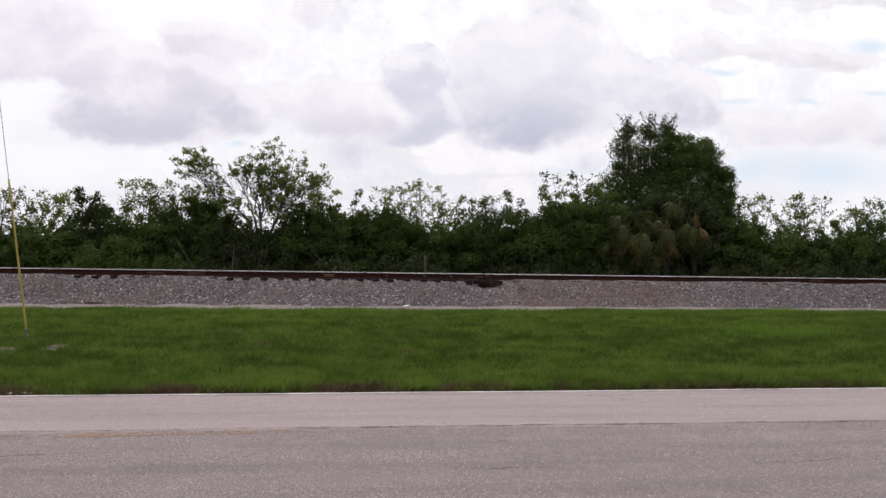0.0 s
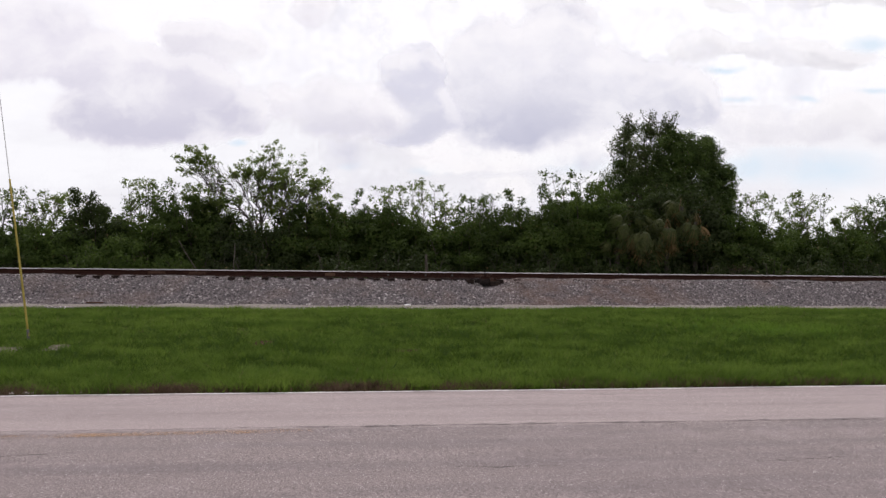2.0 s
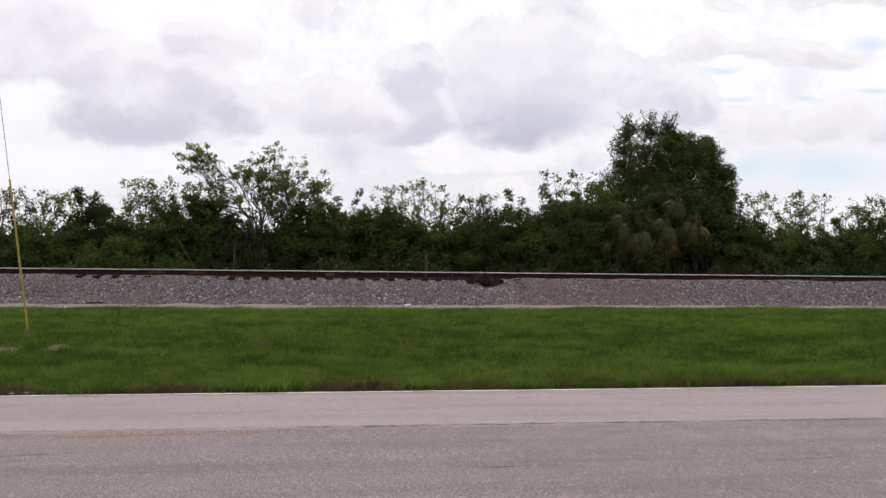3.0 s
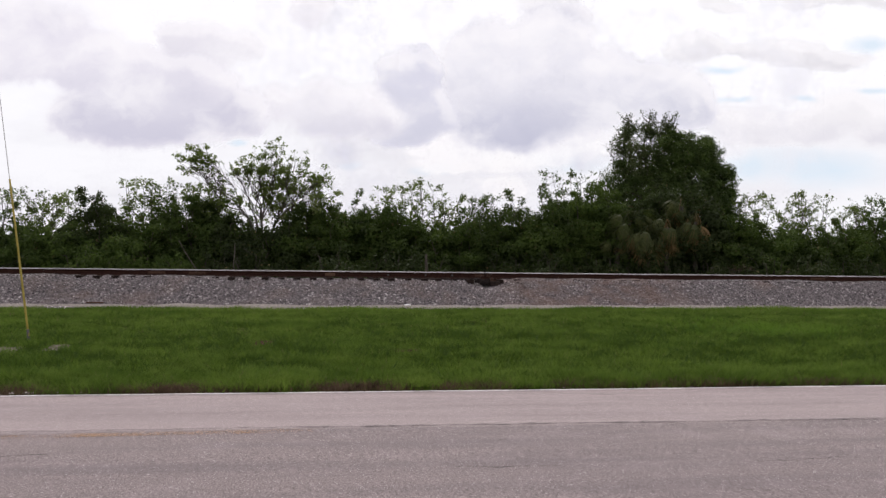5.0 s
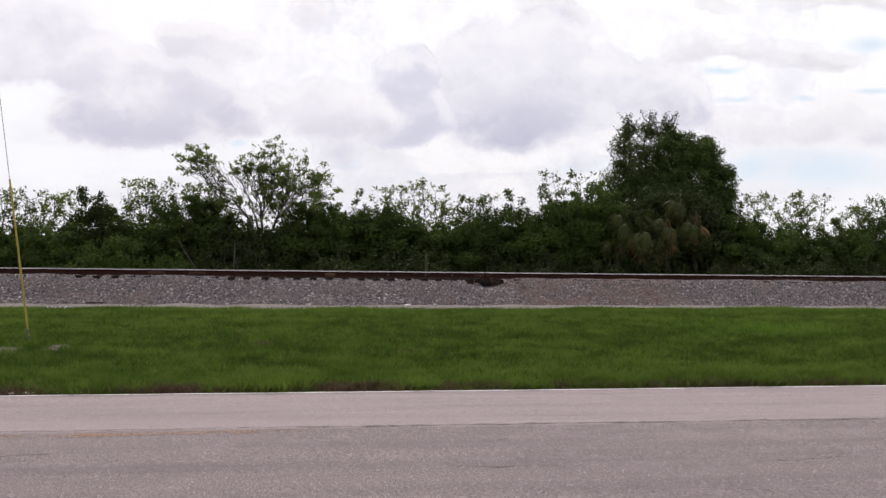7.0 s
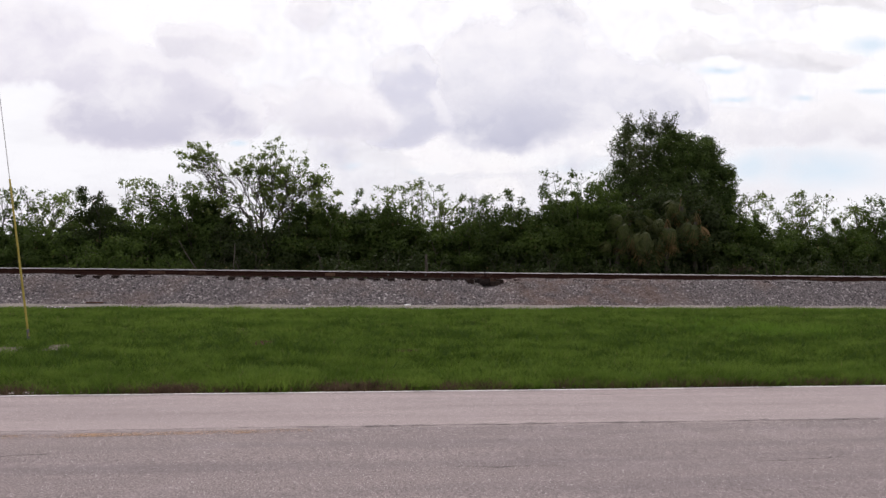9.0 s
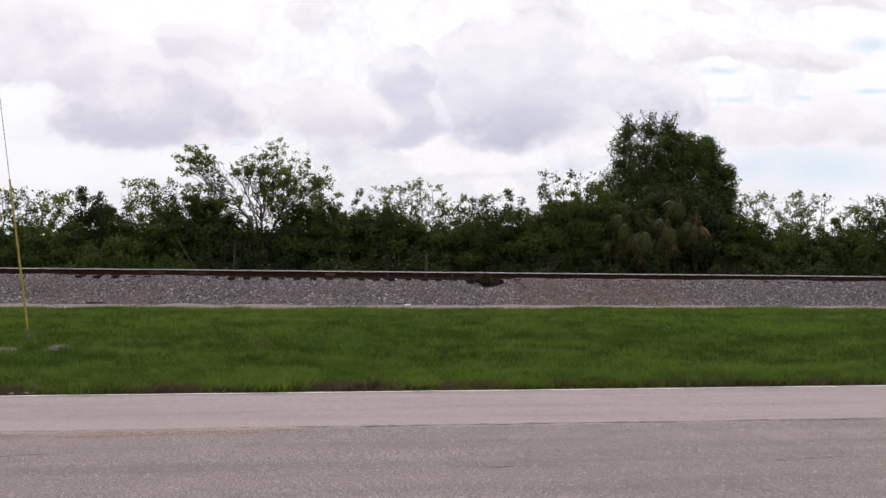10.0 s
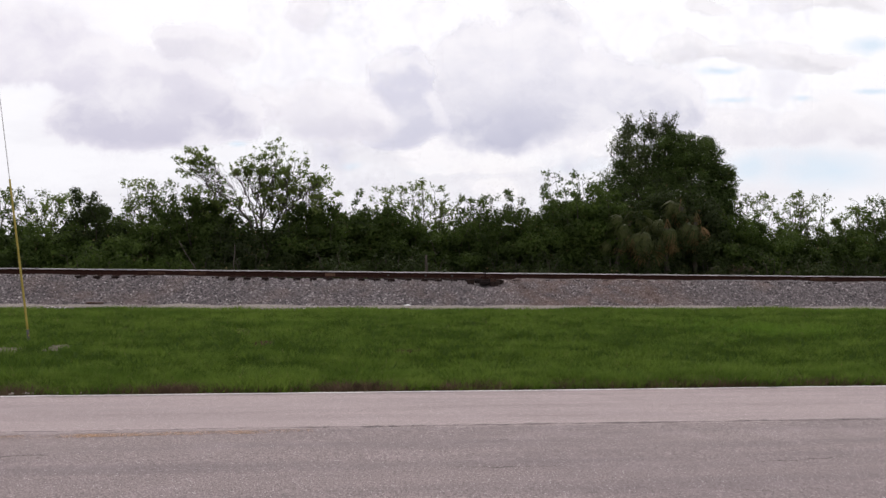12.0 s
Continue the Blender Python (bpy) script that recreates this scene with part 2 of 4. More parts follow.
def fast_mesh(name, verts, size, material):
    """Verts (n, size, 3): each row is one free face."""
    n = verts.shape[0]
    me = bpy.data.meshes.new(name)
    me.vertices.add(n * size)
    me.vertices.foreach_set("co", verts.astype(np.float32).ravel())
    me.loops.add(n * size)
    me.loops.foreach_set("vertex_index", np.arange(n * size, dtype=np.int32))
    me.polygons.add(n)
    me.polygons.foreach_set("loop_start", np.arange(0, n * size, size, dtype=np.int32))
    me.update(calc_edges=True)
    me.materials.append(material)
    return me


def unit(v):
    return v / (np.linalg.norm(v, axis=1, keepdims=True) + 1e-9)


def leaf_mesh(name, clumps, count, size, rng, material, hollow=0.45, width=0.5, order=1.0):
    """Leaves spread through clumps (x, y, z, rx, ry, rz); order: how far they face outwards and up, as in a dense crown."""
    cl = np.array(clumps, float)
    w = (cl[:, 3] * cl[:, 4] * cl[:, 5]) ** 0.75
    pick = rng.choice(len(cl), count, p=w / w.sum())
    d = unit(rng.normal(size=(count, 3)))
    r = hollow + (1 - hollow) * rng.random((count, 1)) ** 0.7
    pos = cl[pick, :3] + d * r * cl[pick, 3:]
    pos += rng.normal(size=pos.shape) * 0.04
    face = unit(d * order + np.array([0, 0, 0.35]) * order + rng.normal(size=(count, 3)) * 0.55)
    a = unit(np.cross(face, rng.normal(size=(count, 3))))
    b = np.cross(face, a)
    ln = size * (0.65 + 0.7 * rng.random((count, 1)))
    wd = ln * width * 0.5
    fold = face * wd * 0.35
    v = np.stack([pos - a * ln * 0.5, pos + b * wd + fold, pos + a * ln * 0.5, pos - b * wd + fold], axis=1)
    return fast_mesh(name, v, 4, material)


def tube_data(points, r0, r1, sides=6):
    pts = [Vector(p) for p in points]
    verts, faces = [], []
    for i, p in enumerate(pts):
        d = (pts[min(i + 1, len(pts) - 1)] - pts[max(i - 1, 0)]).normalized()
        u = d.orthogonal().normalized()
        v = d.cross(u)
        r = r0 + (r1 - r0) * i / max(1, len(pts) - 1)
        for k in range(sides):
            a = 2 * math.pi * k / sides
            verts.append(tuple(p + (u * math.cos(a) + v * math.sin(a)) * r))
    for i in range(len(pts) - 1):
        for k in range(sides):
            j = (k + 1) % sides
            faces.append((i * sides + k, i * sides + j, (i + 1) * sides + j, (i + 1) * sides + k))
    faces.append(tuple(range(sides))[::-1])
    faces.append(tuple(range((len(pts) - 1) * sides, len(pts) * sides)))
    return verts, faces


def tubes(name, specs, material, sides=6):
    """Joined tapered tubes, each (points, start radius, end radius)."""
    verts, faces = [], []
    for points, r0, r1 in specs:
        v, f = tube_data(points, r0, r1, sides)
        n = len(verts)
        verts += v
        faces += [tuple(i + n for i in q) for q in f]
    return mesh_from(name, verts, faces, material, True)


def boxes(name, specs, material, bevel=0.0):
    bm = bmesh.new()
    for x0, x1, y0, y1, z0, z1 in specs:
        m = Matrix.Translation(((x0 + x1) / 2, (y0 + y1) / 2, (z0 + z1) / 2)) @ Matrix.Diagonal((x1 - x0, y1 - y0, z1 - z0, 1))
        bmesh.ops.create_cube(bm, size=1.0, matrix=m)
    if bevel:
        bmesh.ops.bevel(bm, geom=bm.edges[:], offset=bevel, segments=1, affect="EDGES")
    me = bpy.data.meshes.new(name)
    bm.to_mesh(me)
    bm.free()
    me.materials.append(material)
    return me


def bent(a, b, rng, wob, n=6):
    """Points from a to b along a crooked line."""
    a, b = Vector(a), Vector(b)
    s = (b - a).length * wob
    out = []
    for i in range(n):
        k = i / (n - 1)
        q = a.lerp(b, k)
        if 0 < i < n - 1:
            q = q + Vector(np.clip(rng.normal(size=3), -1.2, 1.2) * s * math.sin(math.pi * k))
        out.append(q)
    return out


# ---- sky and clouds ----
VIEW = 7.8          # the clouds seen lie about this way, degrees to the right of the track's normal


def blob_sum(m, co, blobs):
    """The union of soft ellipses (x, z, half width, half height), in kilometres."""
    total = None
    for x, z, rx, rz in blobs:
        mp = m.tree.nodes.new("ShaderNodeMapping")
        mp.vector_type = "TEXTURE"
        m.put(mp.inputs["Vector"], co)
        mp.inputs["Location"].default_value = (x, 0, z)
        mp.inputs["Scale"].default_value = (rx, 50.0, rz)
        g = m.tree.nodes.new("ShaderNodeTexGradient")
        g.gradient_type = "SPHERICAL"
        m.tree.links.new(mp.outputs[0], g.inputs[0])
        v = g.outputs["Fac"]
        if total is None:
            total = v
        else:
            n = m.tree.nodes.new("ShaderNodeMath")
            n.operation = "SMOOTH_MAX"
            m.put(n.inputs[0], total)
            m.put(n.inputs[1], v)
            n.inputs[2].default_value = 0.25
            total = n.outputs[0]
    return total


def cloud_coords(m, offset, amount):
    km = m.vmath("MULTIPLY", m.co, (0.001, 0.001, 0.001))
    sh = m.vmath("ADD", km, offset)
    w = m.noise(3.2, 7.0, 0.6, vec=sh, out="Color", stretch=(1, 1, 1.3))
    w = m.vmath("SUBTRACT", w, (0.5, 0.5, 0.5))
    return km, m.vmath("ADD", km, m.vmath("MULTIPLY", w, (amount, 0, amount * 0.7)))


def cloud_material(name, blobs, offset, body, shade, low, high, opaque, edge):
    """Cumulus: billowed edge, bright rim towards the light above, greyer body and base."""
    m = Nodes(name)
    km, co = cloud_coords(m, offset, 0.20)
    at = m.vmath("ADD", km, offset)

    def depth(where, shift):
        """How far inside the cloud a place lies; lumps swell it, but only where there is cloud."""
        core = blob_sum(m, where, blobs)
        here = m.vmath("ADD", at, shift)
        puff = m.math("MULTIPLY", m.math("SUBTRACT", m.noise(4.0, 8.0, 0.57, vec=here), 0.5), 0.95)
        lump = m.math("MULTIPLY", m.math("SUBTRACT", m.noise(10.0, 5.0, 0.55, vec=here), 0.5), 0.32)
        swell = m.math("MULTIPLY", m.math("ADD", puff, lump), m.ramp(core, 0.0, 0.22))
        return m.math("ADD", core, swell)

    d = depth(co, (0, 0, 0))
    up = (0.012, 0, 0.045)
    over = depth(m.vmath("ADD", co, up), up)
    lit = m.math("SUBTRACT", m.math("MINIMUM", over, 0.45), m.math("MINIMUM", d, 0.45))
    soft = m.noise(2.6, 5.0, 0.5, vec=m.vmath("ADD", at, (4.0, 0, 1.0)), stretch=(0.8, 1, 1.4))
    a = m.math("MULTIPLY", m.ramp(d, 0.09, 0.10 + edge, smooth=True), opaque)
    z = m.xyz(co)[2]
    base = m.math("MULTIPLY", m.ramp(z, low, high, 1.0, 0.0, True), m.ramp(d, 0.15, 0.5))
    c = m.mix(base, body, shade)
    c = m.mix(m.ramp(soft, 0.46, 0.68, 0.0, 0.32), c, (0.95, 0.945, 0.965))
    billow = m.noise(6.0, 6.0, 0.55, vec=m.vmath("ADD", co, (2.0, 0, 5.0)), stretch=(0.8, 1, 1.1))
    c = m.mix(m.ramp(billow, 0.48, 0.64, 0.0, 0.55), c, (0.97, 0.965, 0.98))
    c = m.mix(m.ramp(billow, 0.46, 0.32, 0.0, 0.35), c, shade)
    c = m.mix(m.ramp(lit, -0.22, -0.03, 0.5, 0.0), c, (1.0, 0.99, 1.0))
    e = m.node("ShaderNodeEmission", Color=c).outputs[0]
    return m.done(mix_shader(m, a, m.node("ShaderNodeBsdfTransparent").outputs[0], e))


def sheet(name, dist, x0, x1, z0, z1, material):
    me = mesh_from(name, [(x0, dist, z0), (x1, dist, z0), (x1, dist, z1), (x0, dist, z1)], [(0, 1, 2, 3)], material)
    return new(name, me)


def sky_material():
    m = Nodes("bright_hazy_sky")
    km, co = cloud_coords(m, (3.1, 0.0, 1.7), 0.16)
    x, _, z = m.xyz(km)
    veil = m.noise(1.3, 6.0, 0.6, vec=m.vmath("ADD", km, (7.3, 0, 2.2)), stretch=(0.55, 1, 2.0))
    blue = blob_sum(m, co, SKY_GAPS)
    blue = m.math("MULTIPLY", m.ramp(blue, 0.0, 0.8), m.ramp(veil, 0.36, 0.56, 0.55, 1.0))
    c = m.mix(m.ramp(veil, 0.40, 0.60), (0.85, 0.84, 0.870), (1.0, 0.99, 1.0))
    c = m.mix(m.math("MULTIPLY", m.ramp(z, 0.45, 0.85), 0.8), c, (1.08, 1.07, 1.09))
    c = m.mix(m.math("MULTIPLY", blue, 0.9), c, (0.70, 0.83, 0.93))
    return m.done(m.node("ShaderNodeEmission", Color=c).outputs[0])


# Rows of planting: place along the track, height of the top, width, kind.
HEDGE_A = [(-14.40, 3.45, 4.0, 1), (-13.09, 3.84, 3.4, 0), (-11.78, 3.45, 4.0, 1), (-10.67, 3.28, 3.8, 1), (-9.78, 3.48, 3.6, 1), (-9.10, 5.10, 2.7, 2), (-8.32, 3.93, 3.4, 1),
           (-7.19, 3.85, 3.8, 1), (-6.27, 4.24, 3.2, 0), (-5.35, 4.73, 3.4, 0), (-4.08, 4.52, 3.2, 0), (-3.03, 3.54, 3.6, 2), (-1.74, 3.61, 3.8, 2), (-0.31, 4.50, 3.6, 0),
           (1.13, 4.76, 3.4, 0), (1.78, 4.87, 3.0, 0)]
HEDGE_B = [(2.75, 4.11, 3.0, 0), (3.44, 4.61, 3.2, 0), (4.54, 3.85, 3.8, 1), (5.78, 3.67, 3.6, 0), (6.70, 4.33, 3.0, 0), (7.66, 3.90, 3.4, 0), (8.62, 5.11, 3.2, 0),
           (9.81, 4.78, 3.6, 1), (10.58, 5.00, 3.4, 0), (11.33, 5.51, 3.4, 1), (12.21, 6.03, 3.6, 1), (13.04, 4.97, 3.6, 0), (14.09, 4.99, 3.6, 2)]
HEDGE_C = [(15.14, 5.85, 3.6, 2), (16.79, 5.88, 3.8, 2), (18.02, 4.81, 3.6, 0), (19.02, 4.35, 4.0, 1), (20.25, 3.95, 4.4, 1), (21.21, 3.70, 4.0, 0), (22.45, 3.67, 4.4, 0),
           (23.70, 3.63, 4.4, 0), (25.10, 4.34, 4.2, 0), (26.38, 4.46, 4.0, 0), (28.09, 4.33, 4.4, 0),
           (-5.05, 4.70, 2.4, 0), (-4.45, 4.55, 2.2, 0), (-3.55, 4.05, 2.0, 2), (-0.95, 3.95, 2.6, 0), (0.45, 4.55, 2.4, 0), (11.70, 5.25, 2.2, 1), (12.55, 5.45, 2.0, 1)]
THIN = [(-12.77, 4.64, 2.0, 0), (-11.70, 4.35, 2.0, 1), (-10.90, 4.53, 2.2, 1), (-7.45, 5.05, 1.2, 1), (-6.80, 4.95, 1.0, 0), (3.55, 5.01, 1.8, 1), (4.69, 5.33, 2.4, 1),
        (5.84, 4.55, 2.0, 1), (7.38, 4.68, 1.3, 0), (11.19, 5.88, 2.2, 0), (20.62, 5.00, 1.9, 1), (22.32, 4.63, 1.7, 1), (23.23, 5.18, 1.9, 1), (25.19, 4.41, 1.8, 1),
        (26.35, 5.05, 1.9, 0)]
# Leafy masses: centre and half sizes.
ROUND_FOOT = (17.55, 43.2, 0.36)
ROUND_CLUMPS_HIGH = [(16.95, 43.5, 5.70, 1.60, 1.30, 1.50), (17.84, 43.2, 6.73, 1.39, 1.18, 1.33), (18.93, 43.4, 6.28, 1.07, 1.05, 1.23), (16.81, 43.5, 6.52, 1.39, 1.18, 1.33), (18.04, 43.0, 5.00, 1.76, 1.50, 1.49),
                     (16.23, 43.1, 4.84, 1.76, 1.50, 1.49), (19.25, 43.2, 5.03, 0.91, 1.18, 1.39), (17.61, 43.0, 3.49, 1.87, 1.59, 1.47), (15.70, 43.2, 3.34, 1.73, 1.48, 1.39),
                     (19.19, 43.2, 3.38, 1.23, 1.25, 1.47), (14.67, 43.5, 3.47, 1.07, 1.14, 1.33)]
ROUND_CLUMPS_LOW = [(17.04, 43.0, 1.99, 2.80, 2.39, 1.07), (18.25, 43.5, 7.27, 0.96, 0.82, 0.85), (17.58, 43.4, 7.47, 0.80, 0.68, 0.69), (19.50, 43.2, 4.30, 0.85, 1.00, 1.20),
                    (14.24, 43.2, 5.35, 0.96, 1.05, 1.23), (14.05, 43.5, 3.87, 1.23, 1.14, 1.33), (14.25, 43.5, 2.37, 1.60, 1.36, 1.12), (19.60, 43.5, 2.90, 1.00, 1.00, 1.10),
                    (18.93, 43.4, 2.28, 1.60, 1.36, 1.12), (15.49, 43.4, 2.05, 1.60, 1.36, 0.96), (18.85, 43.2, 7.03, 0.75, 0.68, 0.80), (19.85, 43.2, 5.25, 0.62, 0.70, 0.90), (19.45, 43.3, 6.25, 0.60, 0.70, 0.70)]
OAK_FOOT = (15.63, 43.8, 0.35)
OAK_CLUMPS_HIGH = [(15.60, 43.4, 5.00, 1.45, 1.20, 1.40), (15.15, 43.6, 6.10, 1.10, 1.00, 1.10), (15.58, 43.8, 7.02, 1.07, 0.91, 0.96), (16.51, 44.0, 7.34, 0.91, 0.77, 0.80), (17.07, 43.8, 7.61, 0.69, 0.59, 0.53), (14.71, 43.6, 6.21, 0.75, 0.86, 1.01),
                   (15.92, 43.8, 5.98, 1.23, 1.05, 1.23)]
OAK_CLUMPS_LOW = [(14.55, 43.8, 4.85, 0.64, 0.91, 1.07), (15.12, 43.8, 8.00, 0.32, 0.34, 0.40), (16.21, 43.8, 8.20, 0.40, 0.34, 0.32), (14.89, 43.8, 7.50, 0.43, 0.45, 0.53),
                  (17.13, 43.8, 8.22, 0.32, 0.27, 0.27)]
PALMS = [(13.43, 38.9, 3.97, 0.95, 16, 4), (14.11, 38.4, 3.33, 0.92, 18, 7), (15.08, 38.7, 3.80, 0.95, 12, 16), (16.50, 38.9, 4.12, 1.00, 11, 22), (12.89, 38.8, 3.23, 0.75, 10, 2), (15.93, 39.2, 4.70, 0.85, 12, 3), (21.27, 38.0, 1.75, 0.50, 9, 1), (16.84, 37.9, 1.81, 0.45, 8, 0), (20.25, 37.9, 1.64, 0.40, 8, 0)]
OPEN_FOOT = (-2.30, 40.6, 0.34)
# Limbs: where each springs, the tips (with the spread of leaves round them), and how many leaves.
LIMB_WEST = ((-2.82, 40.6, 3.41), [(-4.94, 40.6, 5.90, 0.62), (-5.55, 40.8, 5.79, 0.45), (-4.26, 40.4, 5.73, 0.42), (-4.75, 40.6, 6.17, 0.42), (-5.17, 40.6, 5.58, 0.40)], 1500)
LIMB_SLIGHT = ((-2.54, 40.6, 3.42), [(-3.18, 40.6, 5.58, 0.38), (-3.48, 40.6, 5.45, 0.25)], 330)
LIMB_MAIN = ((-2.30, 40.6, 3.37), [(-2.16, 40.6, 6.33, 0.42), (-1.79, 40.8, 6.51, 0.42), (-2.71, 40.4, 5.76, 0.50), (-2.23, 40.6, 5.65, 0.70), (-1.64, 40.8, 5.58, 0.65),
    (-2.94, 40.6, 5.49, 0.42), (-2.21, 40.6, 4.97, 0.60), (-1.63, 40.6, 4.79, 0.70), (-2.59, 40.6, 4.96, 0.35), (-2.16, 40.6, 4.34, 0.50),
    (-1.79, 40.8, 3.95, 0.60), (-2.54, 40.6, 3.66, 0.45)], 3500)
LIMB_EAST = ((-1.59, 40.6, 3.38), [(-0.87, 40.6, 5.92, 0.48), (-0.58, 40.8, 5.56, 0.65), (-0.14, 40.6, 5.21, 0.60), (-1.15, 40.4, 5.17, 0.75), (0.19, 40.6, 5.07, 0.40),
    (-0.55, 40.6, 4.66, 0.85), (-1.35, 40.6, 4.41, 0.80), (0.10, 40.8, 4.59, 0.75), (-0.24, 40.6, 4.09, 1.00), (-0.92, 40.8, 4.13, 1.00),
    (0.44, 40.6, 4.34, 0.60), (-1.44, 40.6, 3.92, 0.70)], 4700)
LIMB_LOW = ((-4.12, 40.6, 3.30), [(-5.41, 40.6, 4.40, 0.70), (-4.54, 40.8, 4.43, 0.60), (-3.96, 40.6, 4.67, 0.42), (-4.12, 40.6, 5.15, 0.35), (-4.02, 40.8, 4.03, 0.80),
    (-4.71, 40.6, 4.01, 0.80), (-3.72, 40.6, 3.71, 0.50)], 2700)
OPEN_LIMBS = [LIMB_WEST, LIMB_SLIGHT, LIMB_MAIN, LIMB_EAST, LIMB_LOW]
# Clouds: label, distance, soft ellipses (km), body, base, cover, softness, drift and fall (degrees).
CLOUD_BROAD = ("broad grey lavender cloud with a ragged bright rim", 3000, [(-1.372, 0.697, 0.260, 0.194), (-1.535, 0.714, 0.300, 0.224), (-1.081, 0.454, 0.220, 0.122), (-0.881, 0.456, 0.260, 0.126), (-0.990, 0.573, 0.240, 0.153), (-0.699, 0.458, 0.200, 0.098), (-1.153, 0.626, 0.180, 0.122), (-0.826, 0.557, 0.180, 0.122)],
    (0.822, 0.805, 0.877), (0.619, 0.612, 0.721), 0.96, 0.26, 0.3, 0.3)
CLOUD_SMALL = ("small soft grey cloud", 3060, [(-0.815, 0.698, 0.174, 0.100), (-0.685, 0.703, 0.112, 0.075), (-0.898, 0.730, 0.102, 0.062), (-0.444, 0.809, 0.102, 0.083)],
    (0.853, 0.836, 0.887), (0.735, 0.723, 0.793), 0.85, 0.44, 0.45, 0.25)
CLOUD_SOFT = ("grey cumulus cloud with a soft base", 3120, [(-0.424, 0.517, 0.177, 0.117), (-0.272, 0.499, 0.167, 0.110), (-0.348, 0.460, 0.250, 0.095), (-0.537, 0.525, 0.104, 0.085)],
    (0.863, 0.852, 0.898), (0.704, 0.696, 0.778), 0.9, 0.40, 0.8, 0.25)
CLOUD_TOWER = ("towering grey cumulus cloud", 3180, [(-0.133, 0.597, 0.132, 0.162), (-0.075, 0.665, 0.081, 0.097), (-0.123, 0.481, 0.180, 0.119), (-0.181, 0.654, 0.074, 0.078)],
    (0.705, 0.71, 0.81), (0.625, 0.635, 0.745), 0.96, 0.20, 0.87, 0.25)
CLOUD_LARGE = ("large billowing grey cumulus cloud with a dark flat base", 3240, [(0.169, 0.709, 0.227, 0.187), (0.346, 0.740, 0.205, 0.176), (0.130, 0.541, 0.238, 0.165), (0.346, 0.553, 0.324, 0.187), (0.542, 0.614, 0.259, 0.165), (0.719, 0.576, 0.238, 0.143), (0.817, 0.548, 0.151, 0.121), (0.071, 0.629, 0.130, 0.121), (0.228, 0.464, 0.259, 0.106)],
    (0.83, 0.83, 0.89), (0.55, 0.562, 0.68), 0.98, 0.18, 1.05, 0.2)
CLOUD_WISP = ("thin grey cloud wisp high in the sky", 3300, [(0.362, 0.904, 0.154, 0.067), (0.452, 0.869, 0.088, 0.054)],
    (0.832, 0.826, 0.867), (0.756, 0.749, 0.814), 0.85, 0.39, 1.2, 0.15)
CLOUD_STREAKS = ("pale grey cloud streaks", 3340, [(0.913, 0.768, 0.167, 0.073), (1.227, 0.756, 0.212, 0.077), (1.410, 0.722, 0.178, 0.054), (1.065, 0.749, 0.156, 0.045)],
    (0.832, 0.826, 0.847), (0.735, 0.728, 0.762), 0.85, 0.44, 1.2, 0.12)
CLOUD_LOW = ("low pale grey clouds", 3380, [(1.160, 0.486, 0.248, 0.083), (1.058, 0.491, 0.158, 0.092), (1.447, 0.556, 0.158, 0.096), (1.570, 0.496, 0.158, 0.110), (1.324, 0.494, 0.180, 0.092)],
    (0.884, 0.878, 0.898), (0.756, 0.749, 0.803), 0.9, 0.44, 1.0, 0.1)
CLOUD_EDGE = ("thin dark cloud edge high in the sky", 3420, [(1.423, 0.963, 0.319, 0.046), (1.018, 0.953, 0.137, 0.042), (1.568, 0.976, 0.183, 0.056)],
    (0.832, 0.826, 0.836), (0.777, 0.77, 0.793), 0.8, 0.44, 1.3, 0.1)
CLOUD_PALE = ("low cream white clouds near the horizon", 3460, [(0.034, 0.430, 0.277, 0.071), (0.306, 0.412, 0.300, 0.080), (0.558, 0.456, 0.185, 0.066), (0.201, 0.264, 0.138, 0.061), (0.118, 0.358, 0.323, 0.056)],
    (1.0, 1.0, 1.0), (0.945, 0.934, 0.927), 0.85, 0.34, 0.9, 0.1)
CLOUDS = [CLOUD_BROAD, CLOUD_SMALL, CLOUD_SOFT, CLOUD_TOWER, CLOUD_LARGE, CLOUD_WISP, CLOUD_STREAKS, CLOUD_LOW, CLOUD_EDGE, CLOUD_PALE]
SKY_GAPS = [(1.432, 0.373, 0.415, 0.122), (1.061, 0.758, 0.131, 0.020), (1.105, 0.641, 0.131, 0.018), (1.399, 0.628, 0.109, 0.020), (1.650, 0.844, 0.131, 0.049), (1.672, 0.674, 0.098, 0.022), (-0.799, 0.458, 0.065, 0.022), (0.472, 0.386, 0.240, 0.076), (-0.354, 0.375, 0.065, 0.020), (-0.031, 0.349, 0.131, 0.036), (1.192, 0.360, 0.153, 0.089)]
GUY_FOOT, GUY_TOP, GUARD_LEN = (-5.44, 18.88, 0.10), (-5.98, 18.88, 4.33), 3.05
DEAD_BUSH = (18.06, 37.9)
LITTER_AT = (2.80, 28.35)
BOARD_AT = (-6.33, 28.45)
